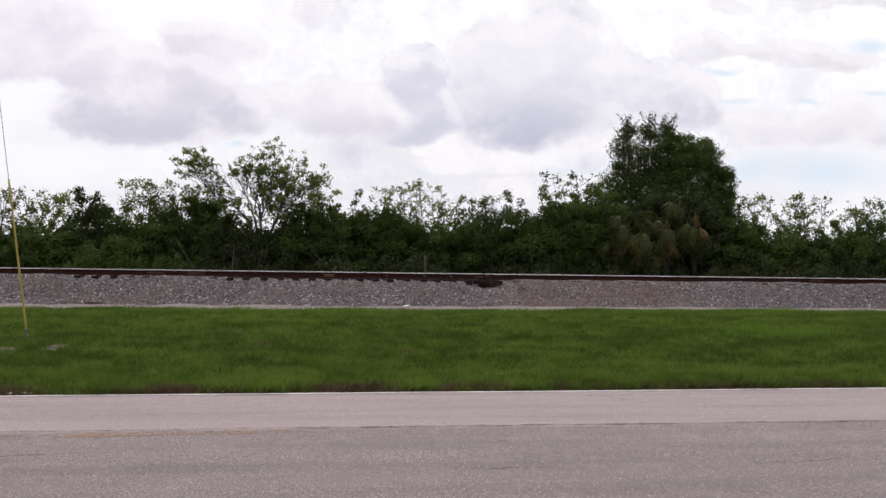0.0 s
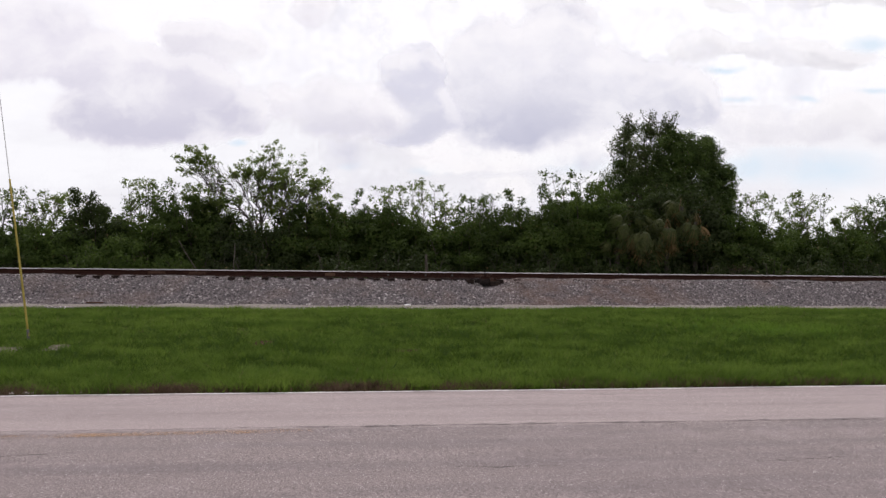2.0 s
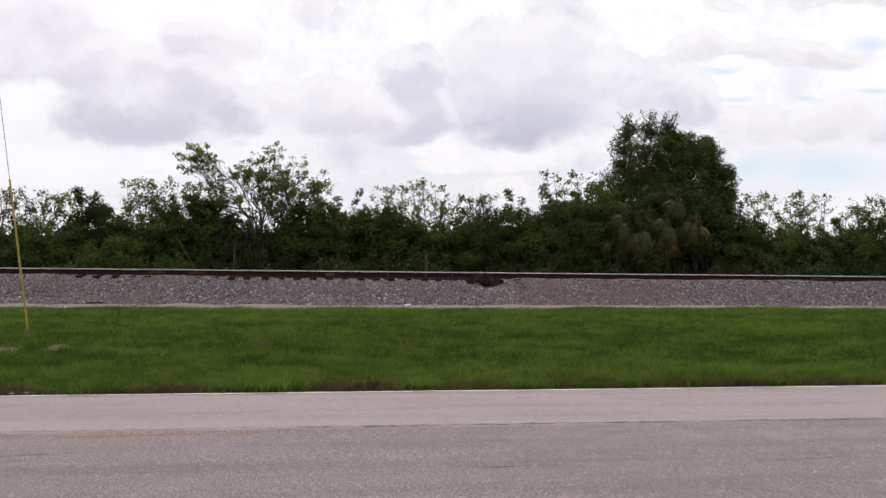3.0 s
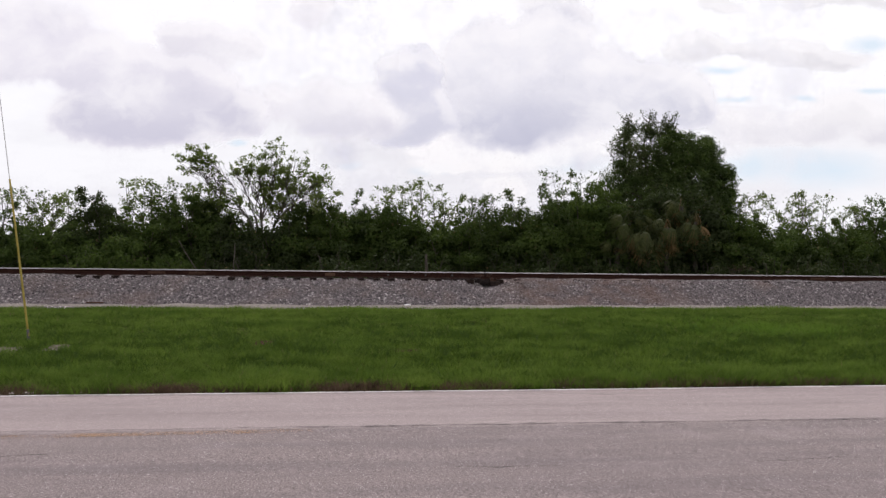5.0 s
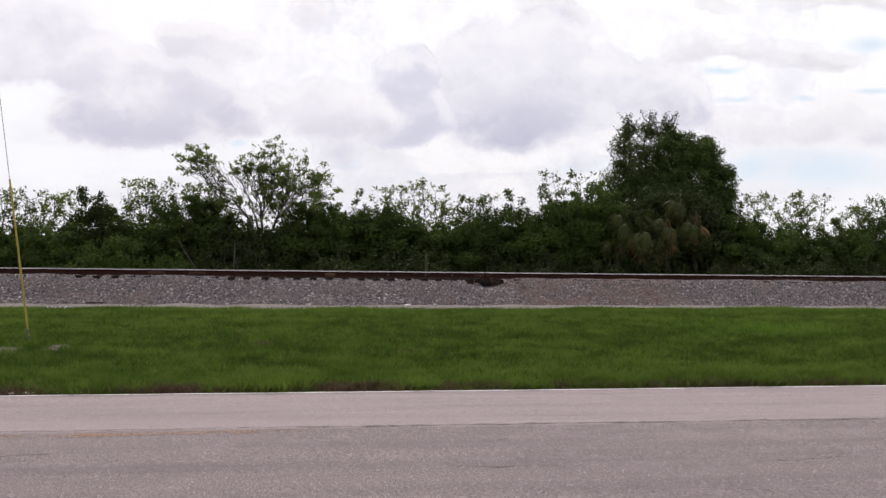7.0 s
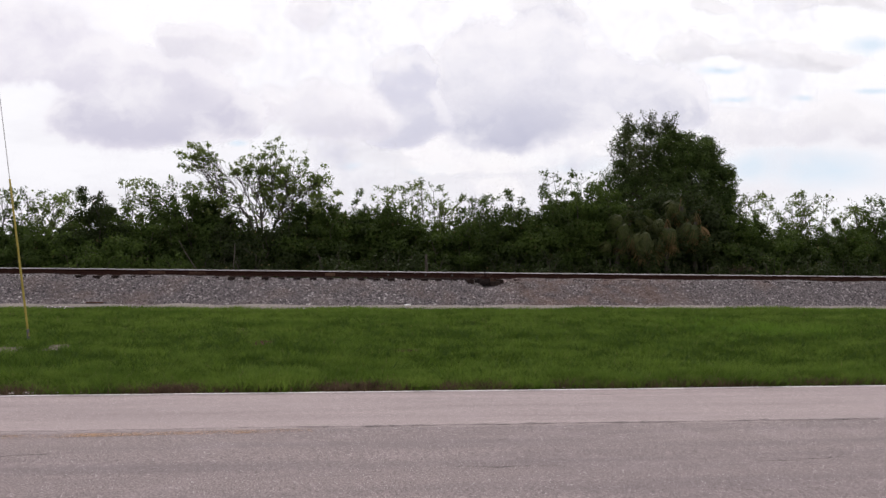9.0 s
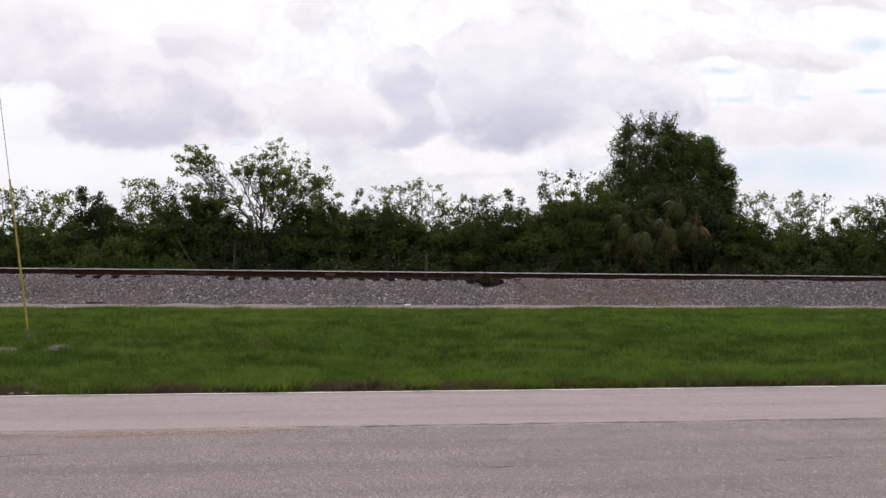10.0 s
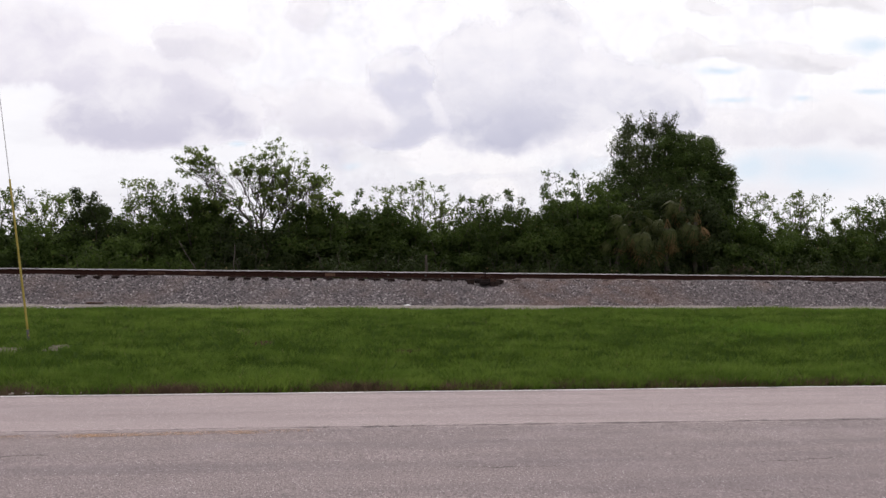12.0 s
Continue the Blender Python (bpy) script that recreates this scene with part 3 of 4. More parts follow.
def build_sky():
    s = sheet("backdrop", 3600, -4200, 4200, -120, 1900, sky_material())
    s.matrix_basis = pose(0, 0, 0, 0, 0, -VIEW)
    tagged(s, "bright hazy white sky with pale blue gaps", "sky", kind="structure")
    made = []
    for k, (label, dist, blobs, body, shade, opaque, edge, drift, fall) in enumerate(CLOUDS):
        x0, x1 = min(b[0] - b[2] for b in blobs) - 0.35, max(b[0] + b[2] for b in blobs) + 0.35
        z0, z1 = min(b[1] - b[3] for b in blobs) - 0.25, max(b[1] + b[3] for b in blobs) + 0.25
        low, high = z0 + 0.30, z0 + 0.30 + 0.55 * (z1 - z0 - 0.55)
        mat = cloud_material("cloud_vapour", blobs, (1.3 * k + 0.3, 0, 0.7 * k), body, shade, low, high, opaque, edge)
        c = sheet("cloud", dist, x0 * 1000, x1 * 1000, max(z0 * 1000, 10), z1 * 1000, mat)
        made.append((tagged(c, label, "cloud", "clouds"), drift, fall))
    return made


# ---- ground, road and railway bed ----
def ground_z(x, y):
    """The lie of the land across the track's line."""
    prof = ((-4000, 0.0), (5.5, 0.0), (12.0, -0.03), (12.4, -0.01), (13.2, 0.03), (20, 0.12), (28.3, 0.30), (33.0, 0.42), (35.6, 0.30), (60, 0.45), (4500, 0.45))
    dip = 0.02 + 0.05 * min(1.0, max(0.0, (5 - x) / 11))      # the verge lies a little lower away from the fixture
    dip *= min(1.0, max(0.0, (y - 16) / 10)) * min(1.0, max(0.0, (30 - y) / 1.5))
    for (a, za), (b, zb) in zip(prof, prof[1:]):
        if y <= b:
            return -dip + za + (zb - za) * (y - a) / (b - a)
    return 0.45


def build_ground():
    ys = [-4000, -800, -150, -40, -10, 0, 4, 5.9, 9, 12.0, 12.35] + [12.6 + 0.6 * i for i in range(27)] + [29.5, 31, 33, 35.6, 38, 42, 50, 60, 120, 500, 4500]
    xs = [-4500, -900, -250, -80, -40] + [-24 + 1.0 * i for i in range(61)] + [50, 90, 250, 900, 4500]
    verts = []
    for y in ys:
        for x in xs:
            z = ground_z(x, y)
            if 12.9 < y < 28.5 and -30 < x < 40:
                z += 0.05 * (noise.noise((x * 0.45, y * 0.45, 0.0)))
            elif 5.8 <= y <= 12.2:
                z = -0.03
            verts.append((x, y, z))
    n = len(xs)
    faces = [(j * n + i, j * n + i + 1, (j + 1) * n + i + 1, (j + 1) * n + i) for j in range(len(ys) - 1) for i in range(n - 1)]
    tagged(new("ground", mesh_from("ground", verts, faces, SOIL, True)), "flat grassy ground with sandy soil showing through", "ground", kind="structure")


def skew(x):
    """The road's edge runs very slightly askew of the track."""
    return 0.0125 * (min(12.0, max(-12.0, x)) - 7.5)


def road_edge(x):
    return ROAD_FAR + skew(x) + 0.035 * noise.noise((x * 0.5, 3.3, 0)) + 0.02 * noise.noise((x * 2.7, 1.3, 0))


def build_road():
    xs = [-900, -200, -60] + [-20 + 0.25 * i for i in range(221)] + [60, 200, 900]
    verts, faces = [], []
    for x in xs:
        e = road_edge(x)
        verts += [(x, ROAD_NEAR, -0.06), (x, ROAD_NEAR, 0.0), (x, CENTRE_Y, 0.035), (x, e, 0.0), (x, e + 0.03, -0.06)]
    for i in range(len(xs) - 1):
        for k in range(4):
            faces.append((i * 5 + k, (i + 1) * 5 + k, (i + 1) * 5 + k + 1, i * 5 + k + 1))
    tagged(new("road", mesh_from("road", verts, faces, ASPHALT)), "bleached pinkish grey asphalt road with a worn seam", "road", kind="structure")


def strip(name, pts, widths, z, material, label, category="road marking"):
    """A flat painted or tarred strip along the points (x, y)."""
    verts, faces = [], []
    for (x, y), w in zip(pts, widths):
        zz = z + 0.035 * max(0.0, 1 - abs(y - CENTRE_Y) / 3.0)
        verts += [(x, y - w / 2, zz), (x, y + w / 2, zz)]
    for i in range(len(pts) - 1):
        faces.append((2 * i, 2 * i + 2, 2 * i + 3, 2 * i + 1))
    return tagged(new(name, mesh_from(name, verts, faces, material)), label, category, kind="structure")


def build_markings():
    xs = [-60 + 0.25 * i for i in range(600)]
    strip("centre_line", [(x, CENTRE_Y - 0.07 + 0.03 * max(x, -4.0) + 0.015 * noise.noise((x * 0.4, 8, 0))) for x in xs if x < 0.15], [0.19] * 600, 0.004, YELLOW,
          "faded orange yellow centre line on the road")
    # thin pale line just inside the asphalt's grass edge
    strip("edge_line", [(x, road_edge(x) - 0.05) for x in xs], [0.072 + 0.02 * noise.noise((x * 1.3, 2, 0)) for x in xs], 0.004, PALE_EDGE,
          "thin broken pale line along the grass")
    rng = np.random.default_rng(5)
    for name, x0, y0, x1, y1, w in (("seam", 0.1, CENTRE_Y + 0.11, 30.0, CENTRE_Y + 0.11, 0.075), ("seam", -30.0, CENTRE_Y + 0.13, 0.1, CENTRE_Y + 0.11, 0.035),
                                    ("crack", -3.4, 8.40, -2.28, 8.50, 0.045), ("crack", 1.1, 7.72, 2.1, 7.68, 0.026),
                                    ("crack", 3.72, 11.95, 3.98, 11.30, 0.034), ("crack", 1.75, 8.78, 1.85, 8.80, 0.02),
                                    ("crack", 5.75, 9.54, 6.3, 9.52, 0.03), ("crack", 3.84, 7.70, 4.22, 7.71, 0.028),
                                    ("crack", 4.28, 7.73, 4.70, 7.81, 0.026), ("crack", 3.25, 6.80, 3.55, 6.70, 0.014),
                                    ("crack", 3.82, 11.72, 3.55, 11.85, 0.020), ("crack", 2.73, 8.83, 2.84, 8.82, 0.014)):
        n = max(8, int(abs(x1 - x0) / 0.09))
        bow = rng.uniform(0, 50)
        pts = [(x0 + (x1 - x0) * i / n + rng.normal() * 0.006,
                y0 + (y1 - y0) * i / n + rng.normal() * 0.010 + (0.025 if name == "seam" else 0.07) * noise.noise((i * 0.22, bow, 0)) * min(1, abs(x1 - x0), i / 3, (n - i) / 3)) for i in range(n + 1)]
        strip(name, pts, [max(0.003, w * (0.3 + 1.1 * rng.random())) for _ in pts], 0.006, SEAM if name == "seam" else CRACK, "dark open crack in the asphalt", "road crack")


TOE, TOP_Y, TOP_Z = 28.25, 30.12, 1.17
CREST = 1.10
TRACK_Y = 31.45


def grade(x):
    """The line falls very gently along its way."""
    return -0.045 - 0.0026 * (min(45.0, max(-25.0, x)) - 5.0)


def ballast_z(y, x=0.0):
    u = min(1.0, max(0.0, (x - 6.0) / 0.8))
    w = min(1.0, max(0.0, (-2.7 - x) / 0.6))
    for tie_x in (-7.21, -6.66, -6.19):        # tie ends that lie bare
        w *= 1 - 0.9 * math.exp(-((x - tie_x) / 0.17) ** 4)
    crest = CREST + 0.075 * u * u * (3 - 2 * u) + 0.075 * w * w * (3 - 2 * w) + grade(x)
    k = min(1.0, max(0.0, (y - TOE) / (TOP_Y - TOE)))
    back = min(1.0, max(0.0, (34.9 - y) / 1.9))
    return 0.28 + (crest - 0.28) * (k * k * (3 - 2 * k) * 0.35 + k * 0.65) * back


def build_ballast():
    ys = [27.9 + 0.2 * i for i in range(37)]
    xs = [-900, -200, -60] + [-20 + 0.5 * i for i in range(22)] + [-9 + 0.1 * i for i in range(70)] + [-2 + 0.5 * i for i in range(75)] + [60, 200, 900]
    verts = []
    for x in xs:
        for y in ys:
            dip = 0.14 * math.exp(-((x - 5.5) / 0.55) ** 2 - ((y - 30.1) / 0.45) ** 2)
            verts.append((x, y, ballast_z(y, x) + 0.05 * noise.noise((x * 0.8, y * 0.8, 4)) - dip - (0.12 if y < 28.0 or y > 35 else 0)))
    n = len(ys)
    faces = [(i * n + k, (i + 1) * n + k, (i + 1) * n + k + 1, i * n + k + 1) for i in range(len(xs) - 1) for k in range(n - 1)]
    tagged(new("ballast_bed", mesh_from("ballast_bed", verts, faces, BALLAST, True)), "grey crushed stone railway embankment", "ballast", kind="structure")
    verts, faces = [], []
    for i in range(400):
        x = -60 + 0.4 * i
        a = 27.98 + 0.10 * noise.noise((x * 0.6, 2.2, 0))
        b = 28.42 + 0.12 * noise.noise((x * 0.9, 6.2, 0))
        verts += [(x, a, ground_z(x, a) - 0.02), (x, (a + b) / 2, 0.345), (x, b, ballast_z(b, x) + 0.02)]
    for i in range(399):
        for k in (0, 1):
            faces.append((3 * i + k, 3 * i + 3 + k, 3 * i + 4 + k, 3 * i + 1 + k))
    tagged(new("gravel_fringe", mesh_from("gravel_fringe", verts, faces, FRINGE, True)), "pale sandy gravel strip at the foot of the ballast", "gravel", kind="structure")
    rng = np.random.default_rng(11)
    count = 70000
    x = rng.uniform(-13, 27, count)
    y = 28.25 + (30.75 - 28.25) * rng.random(count)
    z = np.array([ballast_z(b, a) for a, b in zip(x, y)]) + 0.05 * np.array([noise.noise((a * 0.8, b * 0.8, 4)) for a, b in zip(x, y)])
    z -= 0.14 * np.exp(-((x - 5.5) / 0.55) ** 2 - ((y - 30.1) / 0.45) ** 2)
    s = 0.015 + 0.024 * rng.random(count) ** 1.6
    base = np.array([(1, 0, 0), (-1, 0, 0), (0, 1, 0), (0, -1, 0), (0, 0, 1), (0, 0, -1)], float)
    v = base[None] * s[:, None, None] * (0.65 + 0.6 * rng.random((count, 6, 1)))
    ang = rng.uniform(0, 6.28, count)
    ca, sa = np.cos(ang), np.sin(ang)
    tl = rng.uniform(-0.7, 0.7, count)
    ct, st = np.cos(tl), np.sin(tl)
    vx, vy, vz = v[..., 0], v[..., 1], v[..., 2] * 0.8
    vy, vz = vy * ct[:, None] - vz * st[:, None], vy * st[:, None] + vz * ct[:, None]
    vx, vy = vx * ca[:, None] - vy * sa[:, None], vx * sa[:, None] + vy * ca[:, None]
    v = np.stack([vx + x[:, None], vy + y[:, None], vz + (z + s * 0.3)[:, None]], axis=2).reshape(-1, 3)
    tri = np.array([(0, 2, 4), (2, 1, 4), (1, 3, 4), (3, 0, 4)])
    f = (np.arange(count)[:, None, None] * 6 + tri[None]).reshape(-1, 3)
    me = bpy.data.meshes.new("ballast_stones")
    me.vertices.add(len(v))
    me.vertices.foreach_set("co", v.astype(np.float32).ravel())
    me.loops.add(f.size)
    me.loops.foreach_set("vertex_index", f.astype(np.int32).ravel())
    me.polygons.add(len(f))
    me.polygons.foreach_set("loop_start", np.arange(0, f.size, 3, dtype=np.int32))
    me.update(calc_edges=True)
    me.materials.append(STONE)
    tagged(new("ballast_stones", me), "loose grey and brown crushed stones on the embankment", "gravel", kind="stuff")


def rail_mesh(x0, x1):
    """Flat-bottomed rail in profile: foot, web and head."""
    pro = [(-0.07, 0), (0.07, 0), (0.07, 0.012), (0.012, 0.032), (0.010, 0.130), (0.036, 0.142), (0.036, 0.172), (0.028, 0.180),
           (-0.028, 0.180), (-0.036, 0.172), (-0.036, 0.142), (-0.010, 0.130), (-0.012, 0.032), (-0.07, 0.012)]
    n = len(pro)
    verts = [(x, a, b + grade(x)) for x in (x0, x1) for a, b in pro]
    faces = [(k, (k + 1) % n, n + (k + 1) % n, n + k) for k in range(n)] + [tuple(range(n))[::-1], tuple(range(n, 2 * n))]
    me = mesh_from("rail", verts, faces, RUST)
    me.materials.append(STEEL)
    for k in (6, 7, 8):
        me.polygons[k].material_index = 1
    return me


def build_track():
    tr = tagged(new("railway_track"), "single railway track with rusty rails on dark timber ties", "railway track")
    rail_z = TOP_Z + 0.02
    for y in (-0.75, 0.75):
        cuts = [-900, -25, -4.4, 5.55, 17.5, 45, 900] if y < 0 else [-900, -25, 2.0, 45, 900]
        for a, b in zip(cuts, cuts[1:]):
            r = part("rail", rail_mesh(a + 0.004, b - 0.004), tr, "rusty steel rail with a bright worn head")
            r.location = (0, TRACK_Y + y, rail_z)
    rng = np.random.default_rng(3)
    tie = boxes("tie", [(-0.11, 0.11, -1.40, 1.40, -0.17, 0.0)], TIE, 0.012)
    plate = boxes("tie_plate", [(-0.09, 0.09, -0.17, 0.17, 0.0, 0.018)], RUST)
    for i in range(120):
        x = -22 + 0.51 * i
        t = part("tie", tie, tr)
        t.matrix_basis = pose(x + rng.normal() * 0.02, TRACK_Y + rng.normal() * 0.04, TOP_Z + 0.004 + grade(x) + rng.normal() * 0.006, 0, 0, rng.normal() * 0.8)
        for y in (-0.75, 0.75):
            p = part("tie_plate", plate, tr)
            p.location = (x, TRACK_Y + y, TOP_Z + 0.002 + grade(x))
    far = [(-22 - 0.51 * i - 0.11, -22 - 0.51 * i + 0.11, TRACK_Y - 1.3, TRACK_Y + 1.3, TOP_Z - 0.16 + grade(-25), TOP_Z + grade(-25)) for i in range(1, 120)]
    far += [(39.2 + 0.51 * i - 0.11, 39.2 + 0.51 * i + 0.11, TRACK_Y - 1.3, TRACK_Y + 1.3, TOP_Z - 0.16 + grade(45), TOP_Z + grade(45)) for i in range(1, 160)]
    tagged(part("distant_ties", boxes("distant_ties", far, TIE), tr), kind="stuff")
    bar = boxes("joint_bar", [(-0.30, 0.30, -0.045, -0.014, 0.035, 0.125)] + [(-0.25 + 0.1 * k, -0.22 + 0.1 * k, -0.065, -0.045, 0.065, 0.095) for k in range(6)], RUST_BRIGHT, 0.004)
    dark_bar = bar.copy()
    dark_bar.materials[0] = RUST_MID
    for x in (-5.0, -3.74, 0.49, 5.55, 17.5):
        b = part("joint_bar", bar if abs(x - 0.49) < 0.1 else dark_bar, tr, "orange rusted joint bar with bolts" if abs(x - 0.49) < 0.1 else "")
        b.matrix_basis = Matrix.LocRotScale((x, TRACK_Y - 0.75, rail_z + grade(x)), None, (0.55 if abs(x - 0.49) < 0.1 else 0.9, 1, 1))
    clip = boxes("rail_anchor", [(-0.03, 0.03, -0.10, -0.04, 0.0, 0.05)], CLIP, 0.006)
    for x in (2.38, 3.62, 4.51):
        c = part("rail_anchor", clip, tr, "pale rail clip")
        c.location = (x, TRACK_Y - 0.75, rail_z + 0.06 + grade(x))


def build_switch_box():
    """A dark rusted fixture whose timber ends and housing stick out of a hollow in the ballast beside the rail."""
    b = tagged(new("track_derail_box"), "dark rusted track fixture half buried in the ballast by the rail", "track fixture")
    b.location = (5.55, 30.05, 1.02)
    part("timber_block", boxes("timber_block", [(-0.34, 0.16, 0.06, 0.28, -0.02, 0.12), (-0.20, 0.10, -0.06, 0.08, -0.08, 0.06)], BLACK, 0.025), b)
    part("timber_end", boxes("timber_end", [(0.12, 0.44, -0.10, 0.12, -0.12, 0.04)], TIE, 0.02), b)
    part("housing", boxes("housing", [(-0.14, 0.14, 0.12, 0.38, 0.08, 0.22)], RUST, 0.03), b, "dark brown steel housing")
    part("bracket", boxes("bracket", [(0.14, 0.36, 0.06, 0.13, 0.04, 0.075), (0.18, 0.25, 0.05, 0.12, 0.075, 0.16), (0.30, 0.35, 0.05, 0.12, 0.075, 0.12)], RUST_MID, 0.01), b, "brown rusted bracket")
    part("lever", tubes("lever", [([(-0.02, 0.1, 0.18), (0.02, 0.08, 0.26), (0.16, 0.02, 0.22), (0.30, 0.0, 0.14)], 0.025, 0.02)], RUST), b)
    part("stem", tubes("stem", [([(0.0, 0.2, 0.16), (0.0, 0.2, 0.40)], 0.022, 0.022)], BLACK), b)


# ---- verge ----
BARE = ((-0.98, 18.4, 0.30, 0.75), (-5.45, 17.5, 0.36, 0.65), (-4.65, 17.9, 0.34, 0.60), (1.65, 16.6, 0.35, 0.50), (-2.1, 17.3, 0.12, 0.3))


def verge_z(x, y):
    return ground_z(x, y) + (0.05 * noise.noise((x * 0.45, y * 0.45, 0.0)) if 12.9 < y < 28.5 else 0.0)


def blades(name, x, y, hgt, wide, lean, rng, material):
    count = len(x)
    y = y + np.array([skew(a) for a in x]) * np.exp(-(y - ROAD_FAR) / 3)
    z = np.array([verge_z(a, b) for a, b in zip(x, y)]) - 0.015
    yaw = rng.uniform(0, 6.28, count)
    ln = rng.normal(size=(count, 2)) * lean * hgt[:, None]
    w = wide * (0.6 + 0.8 * rng.random(count))
    dx, dy = np.cos(yaw) * w, np.sin(yaw) * w
    a = np.stack([x - dx, y - dy, z], 1)
    b = np.stack([x + dx, y + dy, z], 1)
    c = np.stack([x + ln[:, 0], y + ln[:, 1], z + hgt], 1)
    return new(name, fast_mesh(name, np.stack([a, b, c], 1), 3, material))


def build_grass():
    rng = np.random.default_rng(21)
    count = 560000
    x = rng.uniform(-14, 25, count)
    y = ROAD_FAR + 0.05 + (28.15 - ROAD_FAR) * rng.random(count) ** 1.25
    keep = (x > -0.40 * y - 2) & (x < 0.72 * y + 2.5)
    for bx, by, rx, ry in BARE:
        q = ((x - bx) / rx) ** 2 + ((y - by) / ry) ** 2
        keep &= (q > 1.0) | (rng.random(count) < 0.04 + 0.45 * q)
    gap = np.array([noise.noise((a * 1.7, b * 0.9, 11.0)) + 0.5 * noise.noise((a * 4.1, b * 2.2, 5.0)) for a, b in zip(x, y)])
    worn = np.exp(-((y - 17.2) / 2.6) ** 2)
    keep &= (gap > -0.21 - 0.5 * (1 - worn)) | (rng.random(count) < 0.06)
    x, y = x[keep], y[keep]
    count = len(x)
    lump = np.array([1.3 * noise.noise((a * 0.9, b * 1.3, 2.0)) + 0.7 * noise.noise((a * 2.9, b * 3.7, 7.0)) for a, b in zip(x, y)])
    calm = np.clip((27.5 - y) / 6.0, 0.25, 1.0)
    hgt = (0.065 + 0.05 * rng.random(count)) * (1 + 1.2 * lump * calm)
    hgt = hgt * (1 + 0.8 * np.exp(-((y - ROAD_FAR - 0.35) / 0.45) ** 2) * (0.3 + rng.random(count)))
    hgt = hgt * (1 + 0.55 * np.exp(-((y - 16.2) / 2.2) ** 2) * np.clip(2.5 * lump, -0.6, 1.0))
    hgt = np.clip(hgt, 0.025, 0.22)
    g = blades("grass", x, y, hgt, 0.0095, 0.6, rng, GRASS)
    tagged(g, "lush mown green verge grass with taller tufts by the road", "grass", kind="stuff")
    n = 60000                                  # longer soft grass that the mower misses along the road
    x = rng.uniform(-8, 14, n)
    y = ROAD_FAR + 0.35 + np.abs(rng.normal(size=n)) * 0.9
    hgt = (0.09 + 0.07 * rng.random(n)) * (1 + 0.5 * np.array([noise.noise((a * 1.4, b * 1.2, 6.0)) for a, b in zip(x, y)]))
    tagged(blades("lush_grass", x, y, hgt, 0.009, 0.55, rng, LUSH), "longer soft light green grass beside the road", "grass", kind="stuff")
    # broad-leaved weeds: flat dark mats through the worn middle of the verge, and a rank bright patch far along it
    def clumped(cx, cy, r, k, wide, deep, tall):
        n = len(cx)
        x = np.repeat(cx, k) + rng.normal(size=n * k) * np.repeat(r, k) * wide
        y = np.repeat(cy, k) + rng.normal(size=n * k) * np.repeat(r, k) * deep
        hgt = np.repeat(tall * (0.5 + 3.0 * r), k) * (0.6 + 0.7 * rng.random(n * k))
        ok = y > ROAD_FAR + 0.1
        for bx, by, rx, ry in BARE:
            ok &= ((x - bx) / rx) ** 2 + ((y - by) / (ry * 1.6)) ** 2 > 1.0
        return x[ok], y[ok], hgt[ok]

    n = 3400
    cy = np.where(rng.random(n) < 0.7, 17.2 + 2.3 * rng.normal(size=n), ROAD_FAR + 0.3 + 13 * rng.random(n))
    cy = np.clip(cy, ROAD_FAR + 0.5, 26.5)
    cx = rng.uniform(-0.40, 0.72, n) * cy
    x, y, hgt = clumped(cx, cy, 0.03 + 0.15 * rng.random(n) ** 2.5, 26, 1.0, 0.75, 0.17)
    tagged(blades("weeds", x, y, hgt, 0.019, 0.8, rng, WEED), "dark green broad-leaved weeds in mats among the grass", "weeds", kind="stuff")
    n = 90
    cx, cy = 10.4 + 0.9 * rng.normal(size=n), 20.4 + 0.9 * rng.normal(size=n)
    x, y, hgt = clumped(cx, cy, rng.uniform(0.06, 0.20, n), 40, 1.3, 0.8, 0.19)
    tagged(blades("rank_weeds", x, y, hgt, 0.020, 0.8, rng, RANK), "bright green rank weeds in the verge grass", "weeds", kind="stuff")
    # dry thatch along the road's edge and in thin places
    n = 30000
    x = rng.uniform(-7, 12, n)
    y = ROAD_FAR + 0.02 + np.abs(rng.normal(size=n)) * 0.20
    thin = np.array([noise.noise((a * 0.8, 5.0, 0.0)) + 0.5 * noise.noise((a * 3.1, 9.0, 0.0)) for a in x])
    ok = rng.random(n) < np.clip(0.45 + 1.1 * thin, 0.08, 1.0)
    x, y = x[ok], y[ok]
    m = 5000
    x2, y2 = rng.uniform(-9, 19, m), ROAD_FAR + 0.3 + 14 * rng.random(m)
    spot = np.array([noise.noise((a * 0.6, b * 1.6, 3.0)) for a, b in zip(x2, y2)]) > 0.22
    x, y = np.concatenate([x, x2[spot]]), np.concatenate([y, y2[spot]])
    hgt = 0.05 + 0.11 * rng.random(len(x))
    d = blades("dry_grass", x, y, hgt, 0.007, 0.7, rng, DRY)
    tagged(d, "dry brown grass thatch along the asphalt edge", "dry grass", kind="stuff")
    for i, (bx, by, rx, ry) in enumerate(BARE):
        n = 22
        pts = []
        for k in range(n):
            g = 2 * math.pi * k / n
            r = 0.8 + 0.25 * noise.noise((math.cos(g) * 2 + i, math.sin(g) * 2, 0.5))
            px, py = bx + rx * r * math.cos(g), by + ry * r * math.sin(g)
            pts.append((px, py, ground_z(px, py) + 0.05 * noise.noise((px * 0.45, py * 0.45, 0.0)) + 0.004))
        pts.append((bx, by, ground_z(bx, by) + 0.05 * noise.noise((bx * 0.45, by * 0.45, 0.0)) + 0.03))
